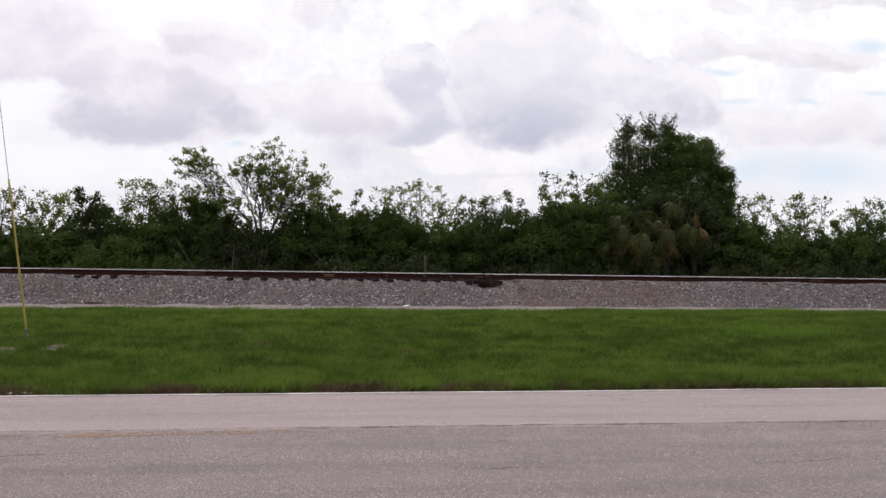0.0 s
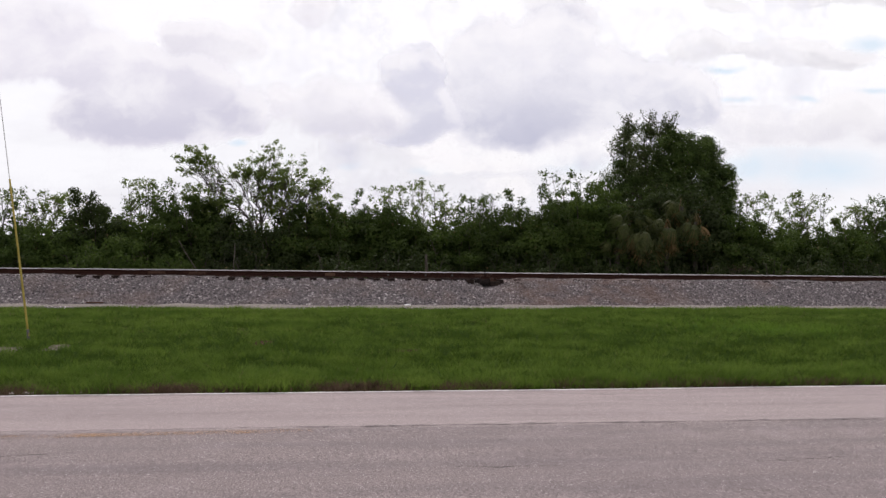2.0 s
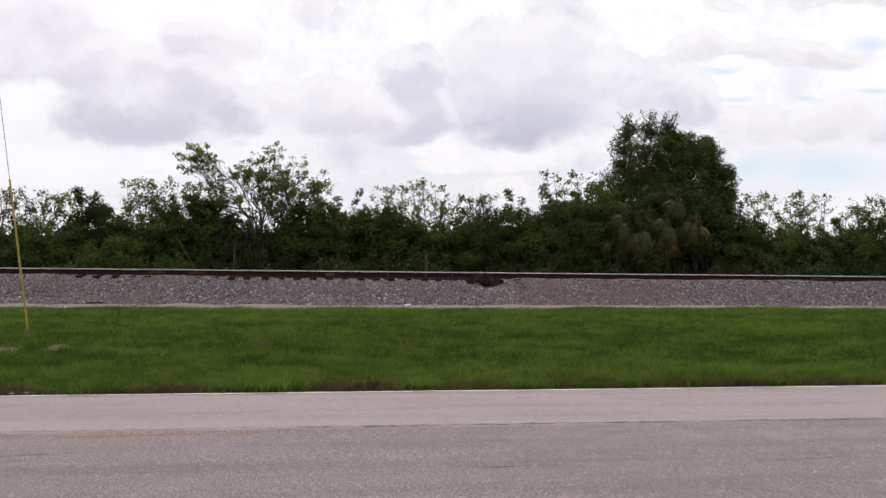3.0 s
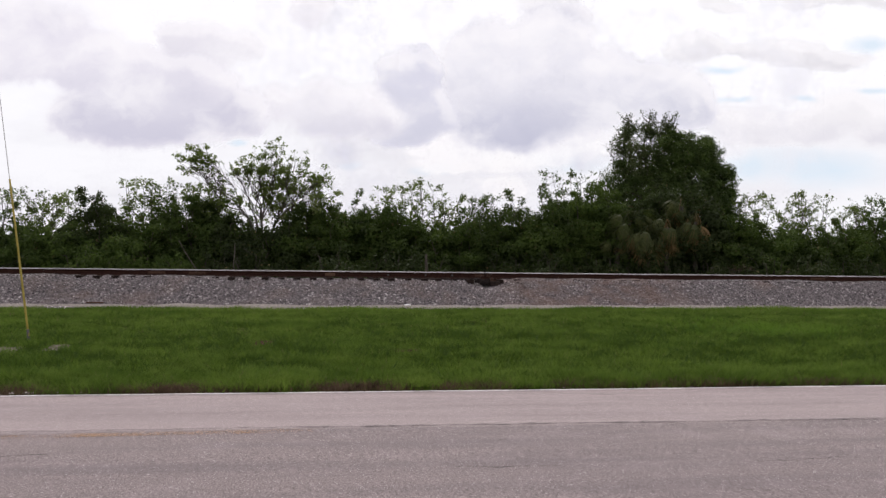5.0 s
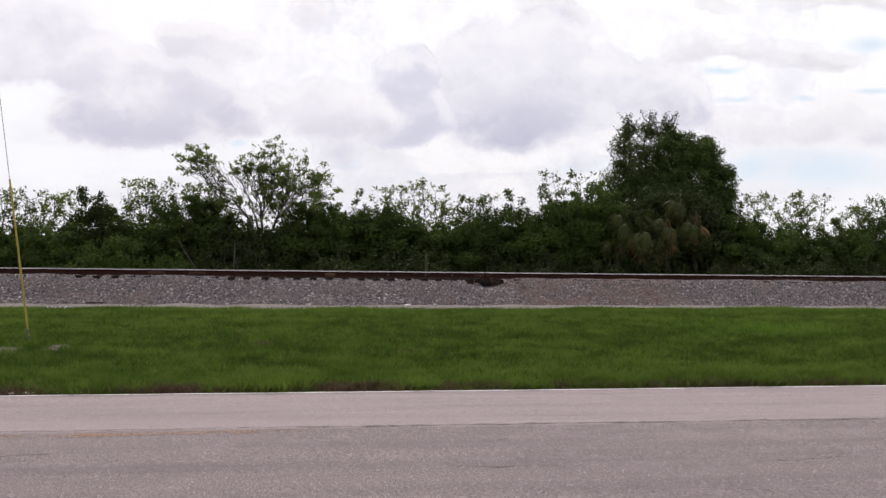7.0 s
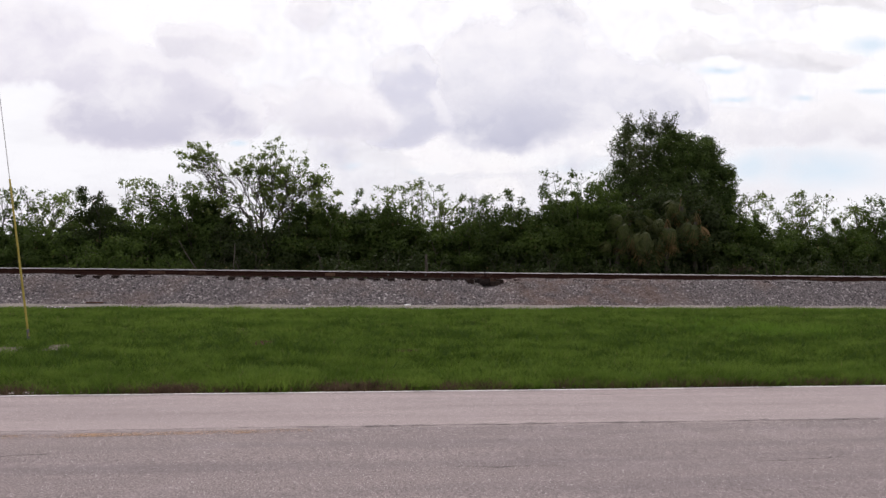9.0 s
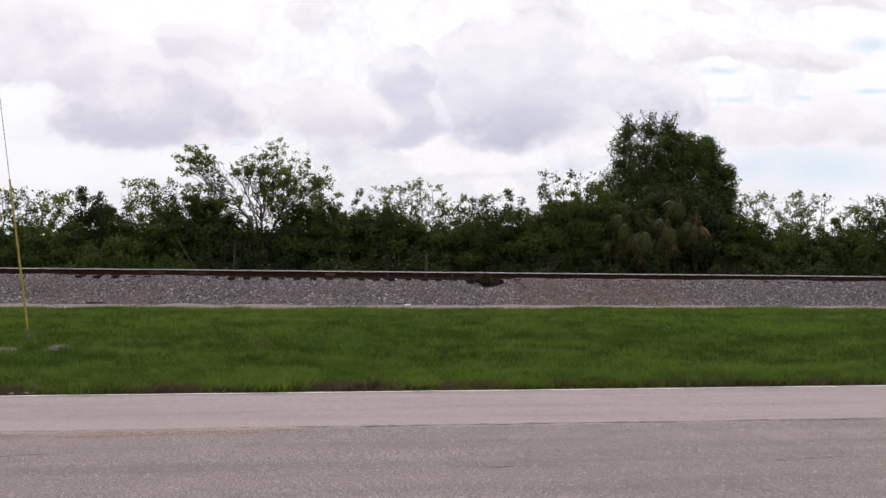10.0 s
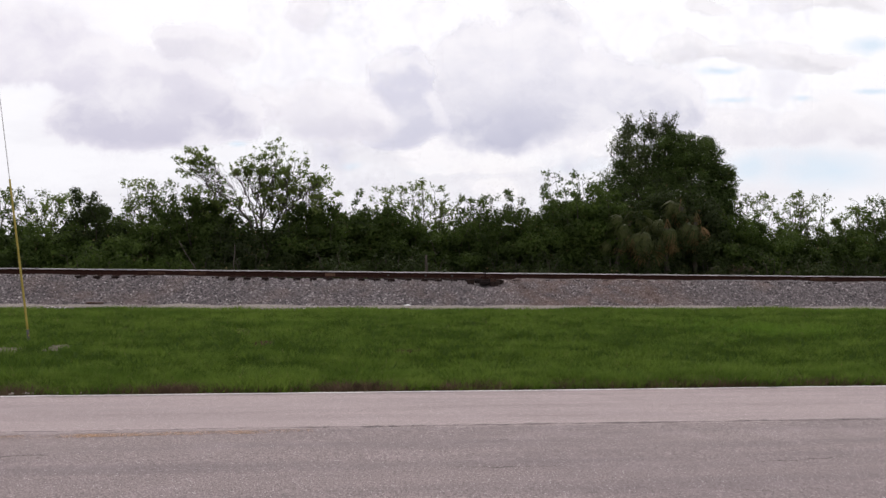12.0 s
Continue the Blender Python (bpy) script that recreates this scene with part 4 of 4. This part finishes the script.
        me = mesh_from("bare_patch", pts, [(k, (k + 1) % n, n) for k in range(n)], SAND if bx < -4 else EARTH, True)
        tagged(new("bare_patch", me), "bare sandy patch in the grass", "bare soil", kind="structure")


def build_guy_wire():
    g = tagged(new("guy_wire"), "slanting steel guy wire with a yellow plastic guard", "guy wire")
    foot, top = Vector(GUY_FOOT), Vector(GUY_TOP)
    g.location = foot
    d = top - foot
    up = d.normalized()
    part("anchor_rod", tubes("anchor_rod", [([(0, 0, -0.1), tuple(up * 0.24)], 0.028, 0.026)], CLIP), g, "grey anchor rod")
    n = 10
    part("guard", tubes("guard", [([tuple(up * (0.10 + GUARD_LEN * i / n)) for i in range(n + 1)], 0.022, 0.018)], GUARD, 10), g, "yellow plastic guy guard")
    part("strand", tubes("strand", [([tuple(up * 0.1), tuple(up * 12.0)], 0.008, 0.008)], WIRE), g, "thin grey steel strand")


def build_litter():
    me = boxes("litter", [(-0.09, 0.09, -0.05, 0.05, 0.0, 0.045), (-0.03, 0.07, -0.04, 0.06, 0.03, 0.06)], LITTER, 0.012)
    ob = tagged(new("litter", me), "small white scrap at the foot of the ballast", "litter")
    ob.matrix_basis = pose(LITTER_AT[0], LITTER_AT[1], 0.33, 0, 0, 12)
    me = boxes("board", [(-0.25, 0.25, -0.05, 0.05, 0.0, 0.035)], RUST_MID, 0.01)
    ob = tagged(new("timber_board", me), "dark broken board lying at the ballast edge", "board")
    ob.matrix_basis = pose(BOARD_AT[0] - 0.05, BOARD_AT[1], 0.385, 0, 0, -2)


def build_edge_stones():
    """Pale broken lumps of limerock where the grass meets the asphalt."""
    rng = np.random.default_rng(31)
    for x, s in ((-3.78, 0.045), (-3.60, 0.055), (-3.52, 0.035), (-3.24, 0.04), (-2.94, 0.035), (3.39, 0.03)):
        bm = bmesh.new()
        bmesh.ops.create_icosphere(bm, subdivisions=1, radius=1.0)
        for v in bm.verts:
            v.co = Vector((v.co.x * s, v.co.y * s * 0.7, max(-0.3, v.co.z) * s * 0.42)) * float(rng.uniform(0.75, 1.2))
        me = bpy.data.meshes.new("stone")
        bm.to_mesh(me)
        bm.free()
        me.materials.append(PALE_STONE)
        ob = tagged(new("stone", me), "pale broken limerock lump at the asphalt edge", "stone", "stones at the road edge")
        ob.matrix_basis = pose(x, road_edge(x) + 0.10, 0.012, 0, 0, rng.uniform(0, 360))


# ---- plants ----
def bounded(rng, n=3):
    return np.clip(rng.normal(size=n), -1.3, 1.3)


def shrub(seed, material, height, width, leaf=0.125, thick=1050, sprigs=9):
    """A many-stemmed, dome-shaped shrub, origin at its foot. Low growth hides its stems; loose sprigs break the outline."""
    rng = np.random.default_rng(seed)
    root = new("shrub")
    clumps = []
    r = width / 2
    crown = height * 0.88
    n = int(10 + 5.0 * width * height * 0.6)
    for k in range(n):
        a, q = rng.uniform(0, 6.28), math.sqrt(rng.random())
        dome = crown * (1 - 0.42 * q * q)
        z = dome * rng.uniform(0.12, 1.0) ** 0.6
        s = rng.uniform(0.28, 0.55)
        clumps.append((math.cos(a) * q * r, math.sin(a) * q * r * 0.8, max(0.25, z - s * 0.6), s * 1.15, s, s * 0.8))
    for k in range(5):
        a = 6.28 * k / 5 + rng.normal() * 0.3
        q = rng.uniform(0.15, 0.8)
        pts = bent((math.cos(a) * 0.2, math.sin(a) * 0.2, -0.1), (math.cos(a) * q * r, math.sin(a) * q * r * 0.8, crown * (0.9 - 0.35 * q * q)), rng, 0.05, 6)
        specs = [(pts, 0.045, 0.012)]
        for j in range(sprigs // 5 + 1):
            p = pts[-1 - j % 2]
            e = p + Vector((*(bounded(rng, 2) * 0.32), rng.uniform(0.15, 0.75) * (height - crown) * 2.2))
            e.z = min(e.z, height - 0.08)
            specs.append((bent(p, e, rng, 0.1, 4), 0.012, 0.005))
            for u in (0.6, 0.85, 1.0):
                w = p.lerp(e, u)
                t = rng.uniform(0.09, 0.19)
                clumps.append((w.x, w.y, w.z, t * 1.2, t, t))
        part("stem", tubes("stem", specs, BARK_PALM, 5), root)
    part("foliage", leaf_mesh("foliage", clumps, int(thick * width * height), leaf, rng, material, 0.35), root)
    return root


def thin_shrub(seed, material, height, width, leaf=0.12):
    """An airy shrub: forked bare stems that end in small tufts of leaves."""
    rng = np.random.default_rng(seed)
    root = new("thin_shrub")
    clumps = []
    for k in range(7):
        a = 6.28 * k / 7 + rng.normal() * 0.4
        q = width * 0.5 * math.sqrt(rng.uniform(0.02, 1.0))
        tip = Vector((math.cos(a) * q, math.sin(a) * q * 0.7, height * rng.uniform(0.80, 0.97)))
        pts = bent((math.cos(a) * 0.15, math.sin(a) * 0.15, -0.1), tip, rng, 0.05, 8)
        specs = [(pts, 0.035, 0.009)]
        for j in range(10):
            p = pts[3 + j % 5]
            e = p + Vector((bounded(rng, 1)[0] * 0.42, bounded(rng, 1)[0] * 0.35, rng.uniform(0.1, 0.7)))
            e.z = min(e.z, height)
            specs.append((bent(p, e, rng, 0.1, 4), 0.011, 0.004))
            for u in (0.5, 0.75, 1.0):
                w = p.lerp(e, u)
                t = rng.uniform(0.05, 0.17)
                clumps.append((w.x, w.y, w.z, t * 1.2, t, t * 0.9))
        part("stem", tubes("stem", specs, BARK, 5), root)
    part("foliage", leaf_mesh("foliage", clumps, 1450, leaf, rng, material, 0.1, 0.55, 0.2), root)
    return root


def build_hedge():
    rng = np.random.default_rng(77)
    out = []
    for i, (x, top, w, k) in enumerate(HEDGE_A + HEDGE_B + HEDGE_C):
        y = 39.8 + 1.0 * rng.random()
        # kind 2 wears the leaf colour darkened to stand for shade
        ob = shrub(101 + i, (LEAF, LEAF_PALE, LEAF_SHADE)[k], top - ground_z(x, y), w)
        ob.matrix_basis = pose(x, y, ground_z(x, y))
        out.append(tagged(ob, "pale green wild shrub beside the railway" if k == 1 else "dense dark green wild shrub beside the railway", "shrub", "shrubs of the hedgerow"))
    for i, (x, top, w, k) in enumerate(THIN):
        ob = thin_shrub(171 + i, LEAF_OPEN if k else LEAF_PALE, top - 0.35, w)
        ob.matrix_basis = pose(x, 41.5, ground_z(x, 41.5))
        out.append(tagged(ob, "thin airy shrub with bare twigs against the sky", "shrub", "thin shrubs"))
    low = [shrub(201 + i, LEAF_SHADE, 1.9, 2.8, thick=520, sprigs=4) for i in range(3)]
    bright = [shrub(241 + i, LEAF_PALE, 1.9, 2.8, thick=520, sprigs=4) for i in range(2)]
    fresh = set(low + bright)
    for i in range(30):                       # low growth in front, along the far side of the track
        x = -16 + 1.5 * i + rng.normal() * 0.3
        y = 38.0 + 0.6 * rng.random()
        q = rng.uniform(0.75, 1.1)
        m = pose(x, y, ground_z(x, y), 0, 0, rng.uniform(0, 360)) @ Matrix.Diagonal((q, q, q, 1))
        open_ground = -9.8 < x < -5.5
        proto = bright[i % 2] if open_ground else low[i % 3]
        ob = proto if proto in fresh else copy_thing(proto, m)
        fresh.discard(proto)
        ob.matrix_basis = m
        tagged(ob, "low fresh green bush at the hedgerow's foot" if open_ground else "low green bush at the hedgerow's foot, leaf colour darkened for shade", "bush", "low bushes")
    back = [shrub(221 + i, LEAF_PALE if i else LEAF, 3.45, 4.4, thick=560, sprigs=5) for i in range(3)]
    for i in range(28):                       # a second rank behind
        x = -20 + 1.85 * i + rng.normal() * 0.4
        y = 44.5 + rng.random()
        q = 0.86 if x > 17 or x < -8 else 1.0
        m = pose(x, y, ground_z(x, y), 0, 0, rng.uniform(0, 360)) @ Matrix.Diagonal((q, q, q, 1))
        ob = copy_thing(back[i % 3], m) if i > 2 else back[i]
        ob.matrix_basis = m
        tagged(ob, "green wild shrub in the hedgerow's second rank", "shrub", "shrubs behind")
    return out


def build_round_tree():
    """A broad, dense evergreen and a twiggy oak grown into one another."""
    rng = np.random.default_rng(301)
    made = []
    for name, foot, clumps, count, leaf, mat, label in (
            ("broadleaf_tree", ROUND_FOOT, ROUND_CLUMPS_HIGH + ROUND_CLUMPS_LOW, 138000, 0.10, LEAF_DARK, "tall dense dark green tree with a rounded crown"),
            ("oak_tree", OAK_FOOT, OAK_CLUMPS_HIGH + OAK_CLUMPS_LOW, 21000, 0.095, LEAF_OAK, "tall dark oak with a twiggy open top")):
        root = new(name)
        root.location = foot
        f = Vector(foot)
        cl = [(x - f.x, y - f.y, z - f.z, a, b, c) for x, y, z, a, b, c in clumps]
        limbs = [(bent((0, 0, -0.1), (0.1, 0, 2.6), rng, 0.03, 5), 0.22, 0.15)]
        fine = []
        for x, y, z, a, b, c in cl:
            tip = Vector((x, y, z + c * 0.5))
            limbs.append((bent((0.1, 0, min(2.5, z * 0.6)), tip, rng, 0.05, 6), 0.09, 0.02))
            for k in range(12):                # clumps round each main mass break up its outline
                d = Vector(rng.normal(size=3)).normalized()
                s = rng.uniform(0.22, 0.42)
                fine.append((x + d.x * a * 0.92, y + d.y * b * 0.92, z + d.z * c * 0.92, s, s, s * 0.85))
        if name == "oak_tree":
            for k in range(120):               # bare-ended twigs along the top
                x, y, z, a, b, c = cl[k % len(cl)]
                if z < 4:
                    continue
                p = Vector((x + bounded(rng, 1)[0] * a * 0.6, y, z + c * 0.6))
                e = p + Vector((rng.normal() * 0.3, rng.normal() * 0.2, 0.35 + 0.42 * rng.random()))
                limbs.append((bent(p, e, rng, 0.1, 4), 0.016, 0.007))
                for q in (0.55, 0.8, 1.0):
                    w = p.lerp(e, q)
                    fine.append((w.x, w.y, w.z, 0.085, 0.085, 0.11))
        part("trunk", tubes("trunk", limbs, BARK, 6), root)
        part("crown", leaf_mesh("crown", [(x, y, z, a * 0.9, b * 0.9, c * 0.9) for x, y, z, a, b, c in cl] + fine, count, leaf, rng, mat, 0.2), root)
        made.append(tagged(root, label, "tree"))
    return made


def frond_mesh(name, rng, material, droop, length):
    """A fan-shaped frond on a stalk: narrow leaflets that fan out along x and hang."""
    verts, faces = [], []
    stalk = length * 0.45
    n0, sides = 5, 4
    pts = [(stalk * i / 4, 0, -droop * 0.35 * (i / 4) ** 2 * stalk) for i in range(n0)]
    v, f = tube_data(pts, 0.022, 0.012, sides)
    verts += v
    faces += f
    hub = Vector(pts[-1])
    for k in range(24):
        a = radians(-78 + 156 * k / 23 + rng.normal() * 4)
        ln = length * (0.62 - 0.16 * abs(k - 11.5) / 11.5) * (0.85 + 0.3 * rng.random())
        d = Vector((math.cos(a), math.sin(a), 0))
        s = Vector((-math.sin(a), math.cos(a), 0)) * 0.022
        n = len(verts)
        for i, w in ((0, 0.5), (1, 1.0), (2, 0.8), (3, 0.1)):
            q = i / 3
            c = hub + d * ln * q * (1 - 0.25 * droop * q) + Vector((0, 0, -droop * ln * 0.75 * q * q))
            verts += [tuple(c - s * w), tuple(c + s * w + Vector((0, 0, 0.01)))]
        faces += [(n + 2 * i, n + 2 * i + 2, n + 2 * i + 3, n + 2 * i + 1) for i in range(3)]
    return mesh_from(name, verts, faces, material)


def build_palms():
    rng = np.random.default_rng(401)
    green = [frond_mesh("frond", rng, PALM_LEAF, 0.75 + 0.25 * i, 1.5) for i in range(3)]
    dead = [frond_mesh("dead_frond", rng, PALM_DEAD, 1.0, 1.35) for i in range(2)]
    for x, y, z, size, ngreen, ndead in PALMS:
        root = tagged(new("cabbage_palm"), "cabbage palm with drooping fan fronds and a brown dead skirt", "palm tree", "palms")
        foot = ground_z(x, y)
        root.location = (x, y, foot)
        h = z - foot
        part("trunk", tubes("trunk", [(bent((0, 0, -0.1), (0, 0, max(0.1, h - 0.6 * size)), rng, 0.01, 6), 0.12, 0.10)], BARK_PALM, 10), root, "rough palm trunk")
        for k in range(ngreen):
            up = rng.uniform(-80, 12)
            p = part("frond", green[0 if up > 10 else int(rng.integers(1, 3))], root)
            p.matrix_basis = pose(0, 0, h - 0.55 * size * rng.random() ** 1.5, 0, 0, 360 * k / ngreen + rng.normal() * 12) @ pose(0, 0, 0, rng.normal() * 28, -up, 0) @ Matrix.Diagonal((size * rng.uniform(0.7, 1.15), size * rng.uniform(0.6, 1.0), size, 1))
        for k in range(ndead):
            p = part("dead_frond", dead[k % 2], root, "dry brown hanging frond")
            p.matrix_basis = pose(0, 0, h - 0.15 - 0.5 * size * rng.random(), 0, 0, 360 * k / ndead + rng.normal() * 15) @ pose(0, 0, 0, rng.normal() * 20, rng.uniform(45, 75), 0) @ Matrix.Diagonal((size, size, size, 1))


def build_dead_bush():
    b = shrub(611, DEAD_LEAF, 1.35, 1.3, thick=800, sprigs=4)
    b.name = "dead_bush"
    b.matrix_basis = pose(DEAD_BUSH[0], DEAD_BUSH[1], ground_z(*DEAD_BUSH))
    tagged(b, "withered grey-brown bush among green shrubs", "bush")


def build_stems():
    """Bare pale saplings and a broken trunk that stand before the hedgerow."""
    rng = np.random.default_rng(702)
    for x, lean, top, r, label in ((-4.10, -1.10, 2.40, 0.020, "bare pale leaning sapling stem before the shrubs"), (-3.05, -0.05, 2.30, 0.022, "bare pale upright sapling stem before the shrubs"),
                                   (-2.95, 0.75, 1.15, 0.017, "bare pale fallen branch leaning in the undergrowth"), (4.28, 0.10, 1.95, 0.085, "broken dark dead tree before the shrubs")):
        y = 36.9
        foot = ground_z(x, y)
        specs = [(bent((0, 0, -0.1), (lean, 0, top - foot), rng, 0.03, 7), r, r * 0.55)]
        broken = r > 0.05
        ob = tagged(new("dead_tree" if broken else "dead_sapling", tubes("dead_sapling", specs, BARK_PALM if broken else BARK_PALE, 7)), label, "dead tree" if broken else "sapling")
        ob.location = (x, y, foot)


def build_open_tree():
    """The open-crowned tree whose limbs sway in the wind. Each limb carries its leaves."""
    rng = np.random.default_rng(501)
    tree = tagged(new("open_crowned_tree"), "open-crowned tree with pale twigs and leaf clusters swaying in the wind", "tree")
    foot = Vector(OPEN_FOOT)
    tree.location = foot
    part("trunk", tubes("trunk", [(bent((0, 0, -0.1), (0.05, 0, 2.0), rng, 0.03, 5), 0.13, 0.09)], BARK), tree)
    swaying = []
    for base, tips, count in OPEN_LIMBS:
        b = Vector(base) - foot
        specs, clumps = [(bent((0.05 - b.x, -b.y, 1.6 - b.z), (0, 0, 0.05), rng, 0.03, 4), 0.07, 0.05)], []
        for x, y, z, s in tips:
            t = Vector((x, y, z)) - foot - b
            pts = bent((0, 0, 0), t, rng, 0.075, 8)
            specs.append((pts, 0.030, 0.008))
            for k in range(12):
                u = bounded(rng)
                e = t + Vector((u[0] * s * 0.75, u[1] * s * 0.7, u[2] * s * 0.6))
                specs.append((bent(pts[3 + k % 4], e, rng, 0.09, 5), 0.011, 0.004))
                r = s * rng.uniform(0.14, 0.34)
                clumps.append((e.x, e.y, e.z, r * 1.15, r, r * 0.8))
        limb = part("limb", tubes("limb", specs, BARK, 5), tree, "pale grey bare limb")
        limb.location = b
        part("foliage", leaf_mesh("foliage", clumps, int(count * 0.8), 0.12, rng, LEAF_OPEN, 0.1, 0.55, 0.3), limb)
        swaying.append((limb, b))
    return swaying


# ---- build ----
build_ground()
build_road()
build_markings()
build_ballast()
DRIFTING = build_sky()
build_switch_box()
build_guy_wire()
build_litter()
build_edge_stones()
SWAYING = build_open_tree()
HEDGE = build_hedge()
build_round_tree()
build_palms()
build_dead_bush()
build_stems()
build_grass()
build_track()


def motions():
    """Drifting clouds, and limbs that bow in the gusts."""
    for cloud, turn, fall in DRIFTING:
        walk(cloud, [(t, pose(0, 0, 0, -fall * (t / 12 - 0.5), 0, -VIEW + turn * (t / 12 - 0.5))) for t in (0.0, 3.0, 6.0, 9.0, 12.0)])
    # seconds, lean along the track, nod towards the viewer (degrees), sink (metres)
    gusts = ((0.0, -1.0, 0.0, -0.05), (0.5, 0.8, 1.0, 0.0), (1.0, 1.2, 1.0, 0.0), (1.5, 0.0, 2.0, 0.02), (2.0, -1.8, 6.0, 0.16), (2.5, -2.2, 8.0, 0.24),
             (3.0, -1.2, 7.0, 0.23), (3.6, 0.2, 3.0, 0.10), (4.3, -0.3, 0.0, -0.02), (5.0, 0.0, 0.0, -0.03), (5.5, 0.9, 1.0, 0.02), (6.0, 0.4, 1.0, 0.03),
             (6.5, 0.2, 0.0, -0.03), (7.0, -0.9, -1.0, -0.10), (8.0, -0.2, 1.0, 0.0), (9.0, -0.7, 0.5, -0.02), (9.5, 0.5, 1.5, 0.03), (10.0, 1.0, 1.0, 0.0),
             (10.5, 1.0, 0.5, -0.02), (11.0, 0.8, 0.0, -0.03), (11.5, 0.8, 0.0, -0.05), (12.0, 0.0, 0.5, -0.02))
    for k, (limb, b) in enumerate(SWAYING):
        if k == 0 or k == 4:      # the limb that reaches away from the wind moves later and the other way
            rows = ((0.0, -1.6, -0.05), (1.0, -2.2, -0.06), (1.5, -2.8, -0.05), (2.0, -0.8, 0.0), (2.5, 0.5, 0.06), (3.2, 0.4, 0.02), (4.2, -0.4, 0.0),
                    (5.0, 0.2, 0.0), (6.0, 0.1, 0.0), (7.0, 0.1, 0.0), (8.0, 0.9, 0.03), (9.0, 1.4, 0.05), (9.5, 0.4, 0.0), (10.5, -0.9, 0.0), (12.0, -0.6, -0.05))
            amp = 1.0 if k == 0 else 0.5
            walk(limb, [(t, pose(b.x, b.y, b.z + up, 0, amp * lean, 0)) for t, lean, up in rows])
        else:
            amp = (0, 0.6, 0.9, 1.05)[k]
            walk(limb, [(t, pose(b.x, b.y, b.z - amp * sink, amp * nod, amp * lean, 0)) for t, lean, nod, sink in gusts])
    # the small round bush beyond the verge bows to the left twice
    bush = HEDGE[5]
    x, y, z = bush.location
    rows = ((0.0, -1.2), (0.5, -2.2), (1.0, -2.4), (1.5, -3.2), (2.0, -4.2), (2.5, -3.8), (3.0, -2.2), (4.0, -0.8), (5.0, -0.5), (6.0, 0.0),
            (7.5, 0.2), (9.0, 0.0), (10.5, 0.0), (11.0, -0.4), (11.5, -2.0), (12.0, -3.5))
    walk(bush, [(t, pose(x, y, z, 0, lean, 0)) for t, lean in rows])
    # the airy shrubs tremble a little, each in its own time
    for k, thin in enumerate(HEDGE[-len(THIN):]):
        x, y, z = thin.location
        walk(thin, [(0.75 * i, pose(x, y, z, 0.5 * math.sin(1.3 * i + 2.1 * k), 0.75 * math.sin(1.05 * i + 1.7 * k) + 0.35 * math.sin(2.3 * i + k), 0)) for i in range(17)])


motions()
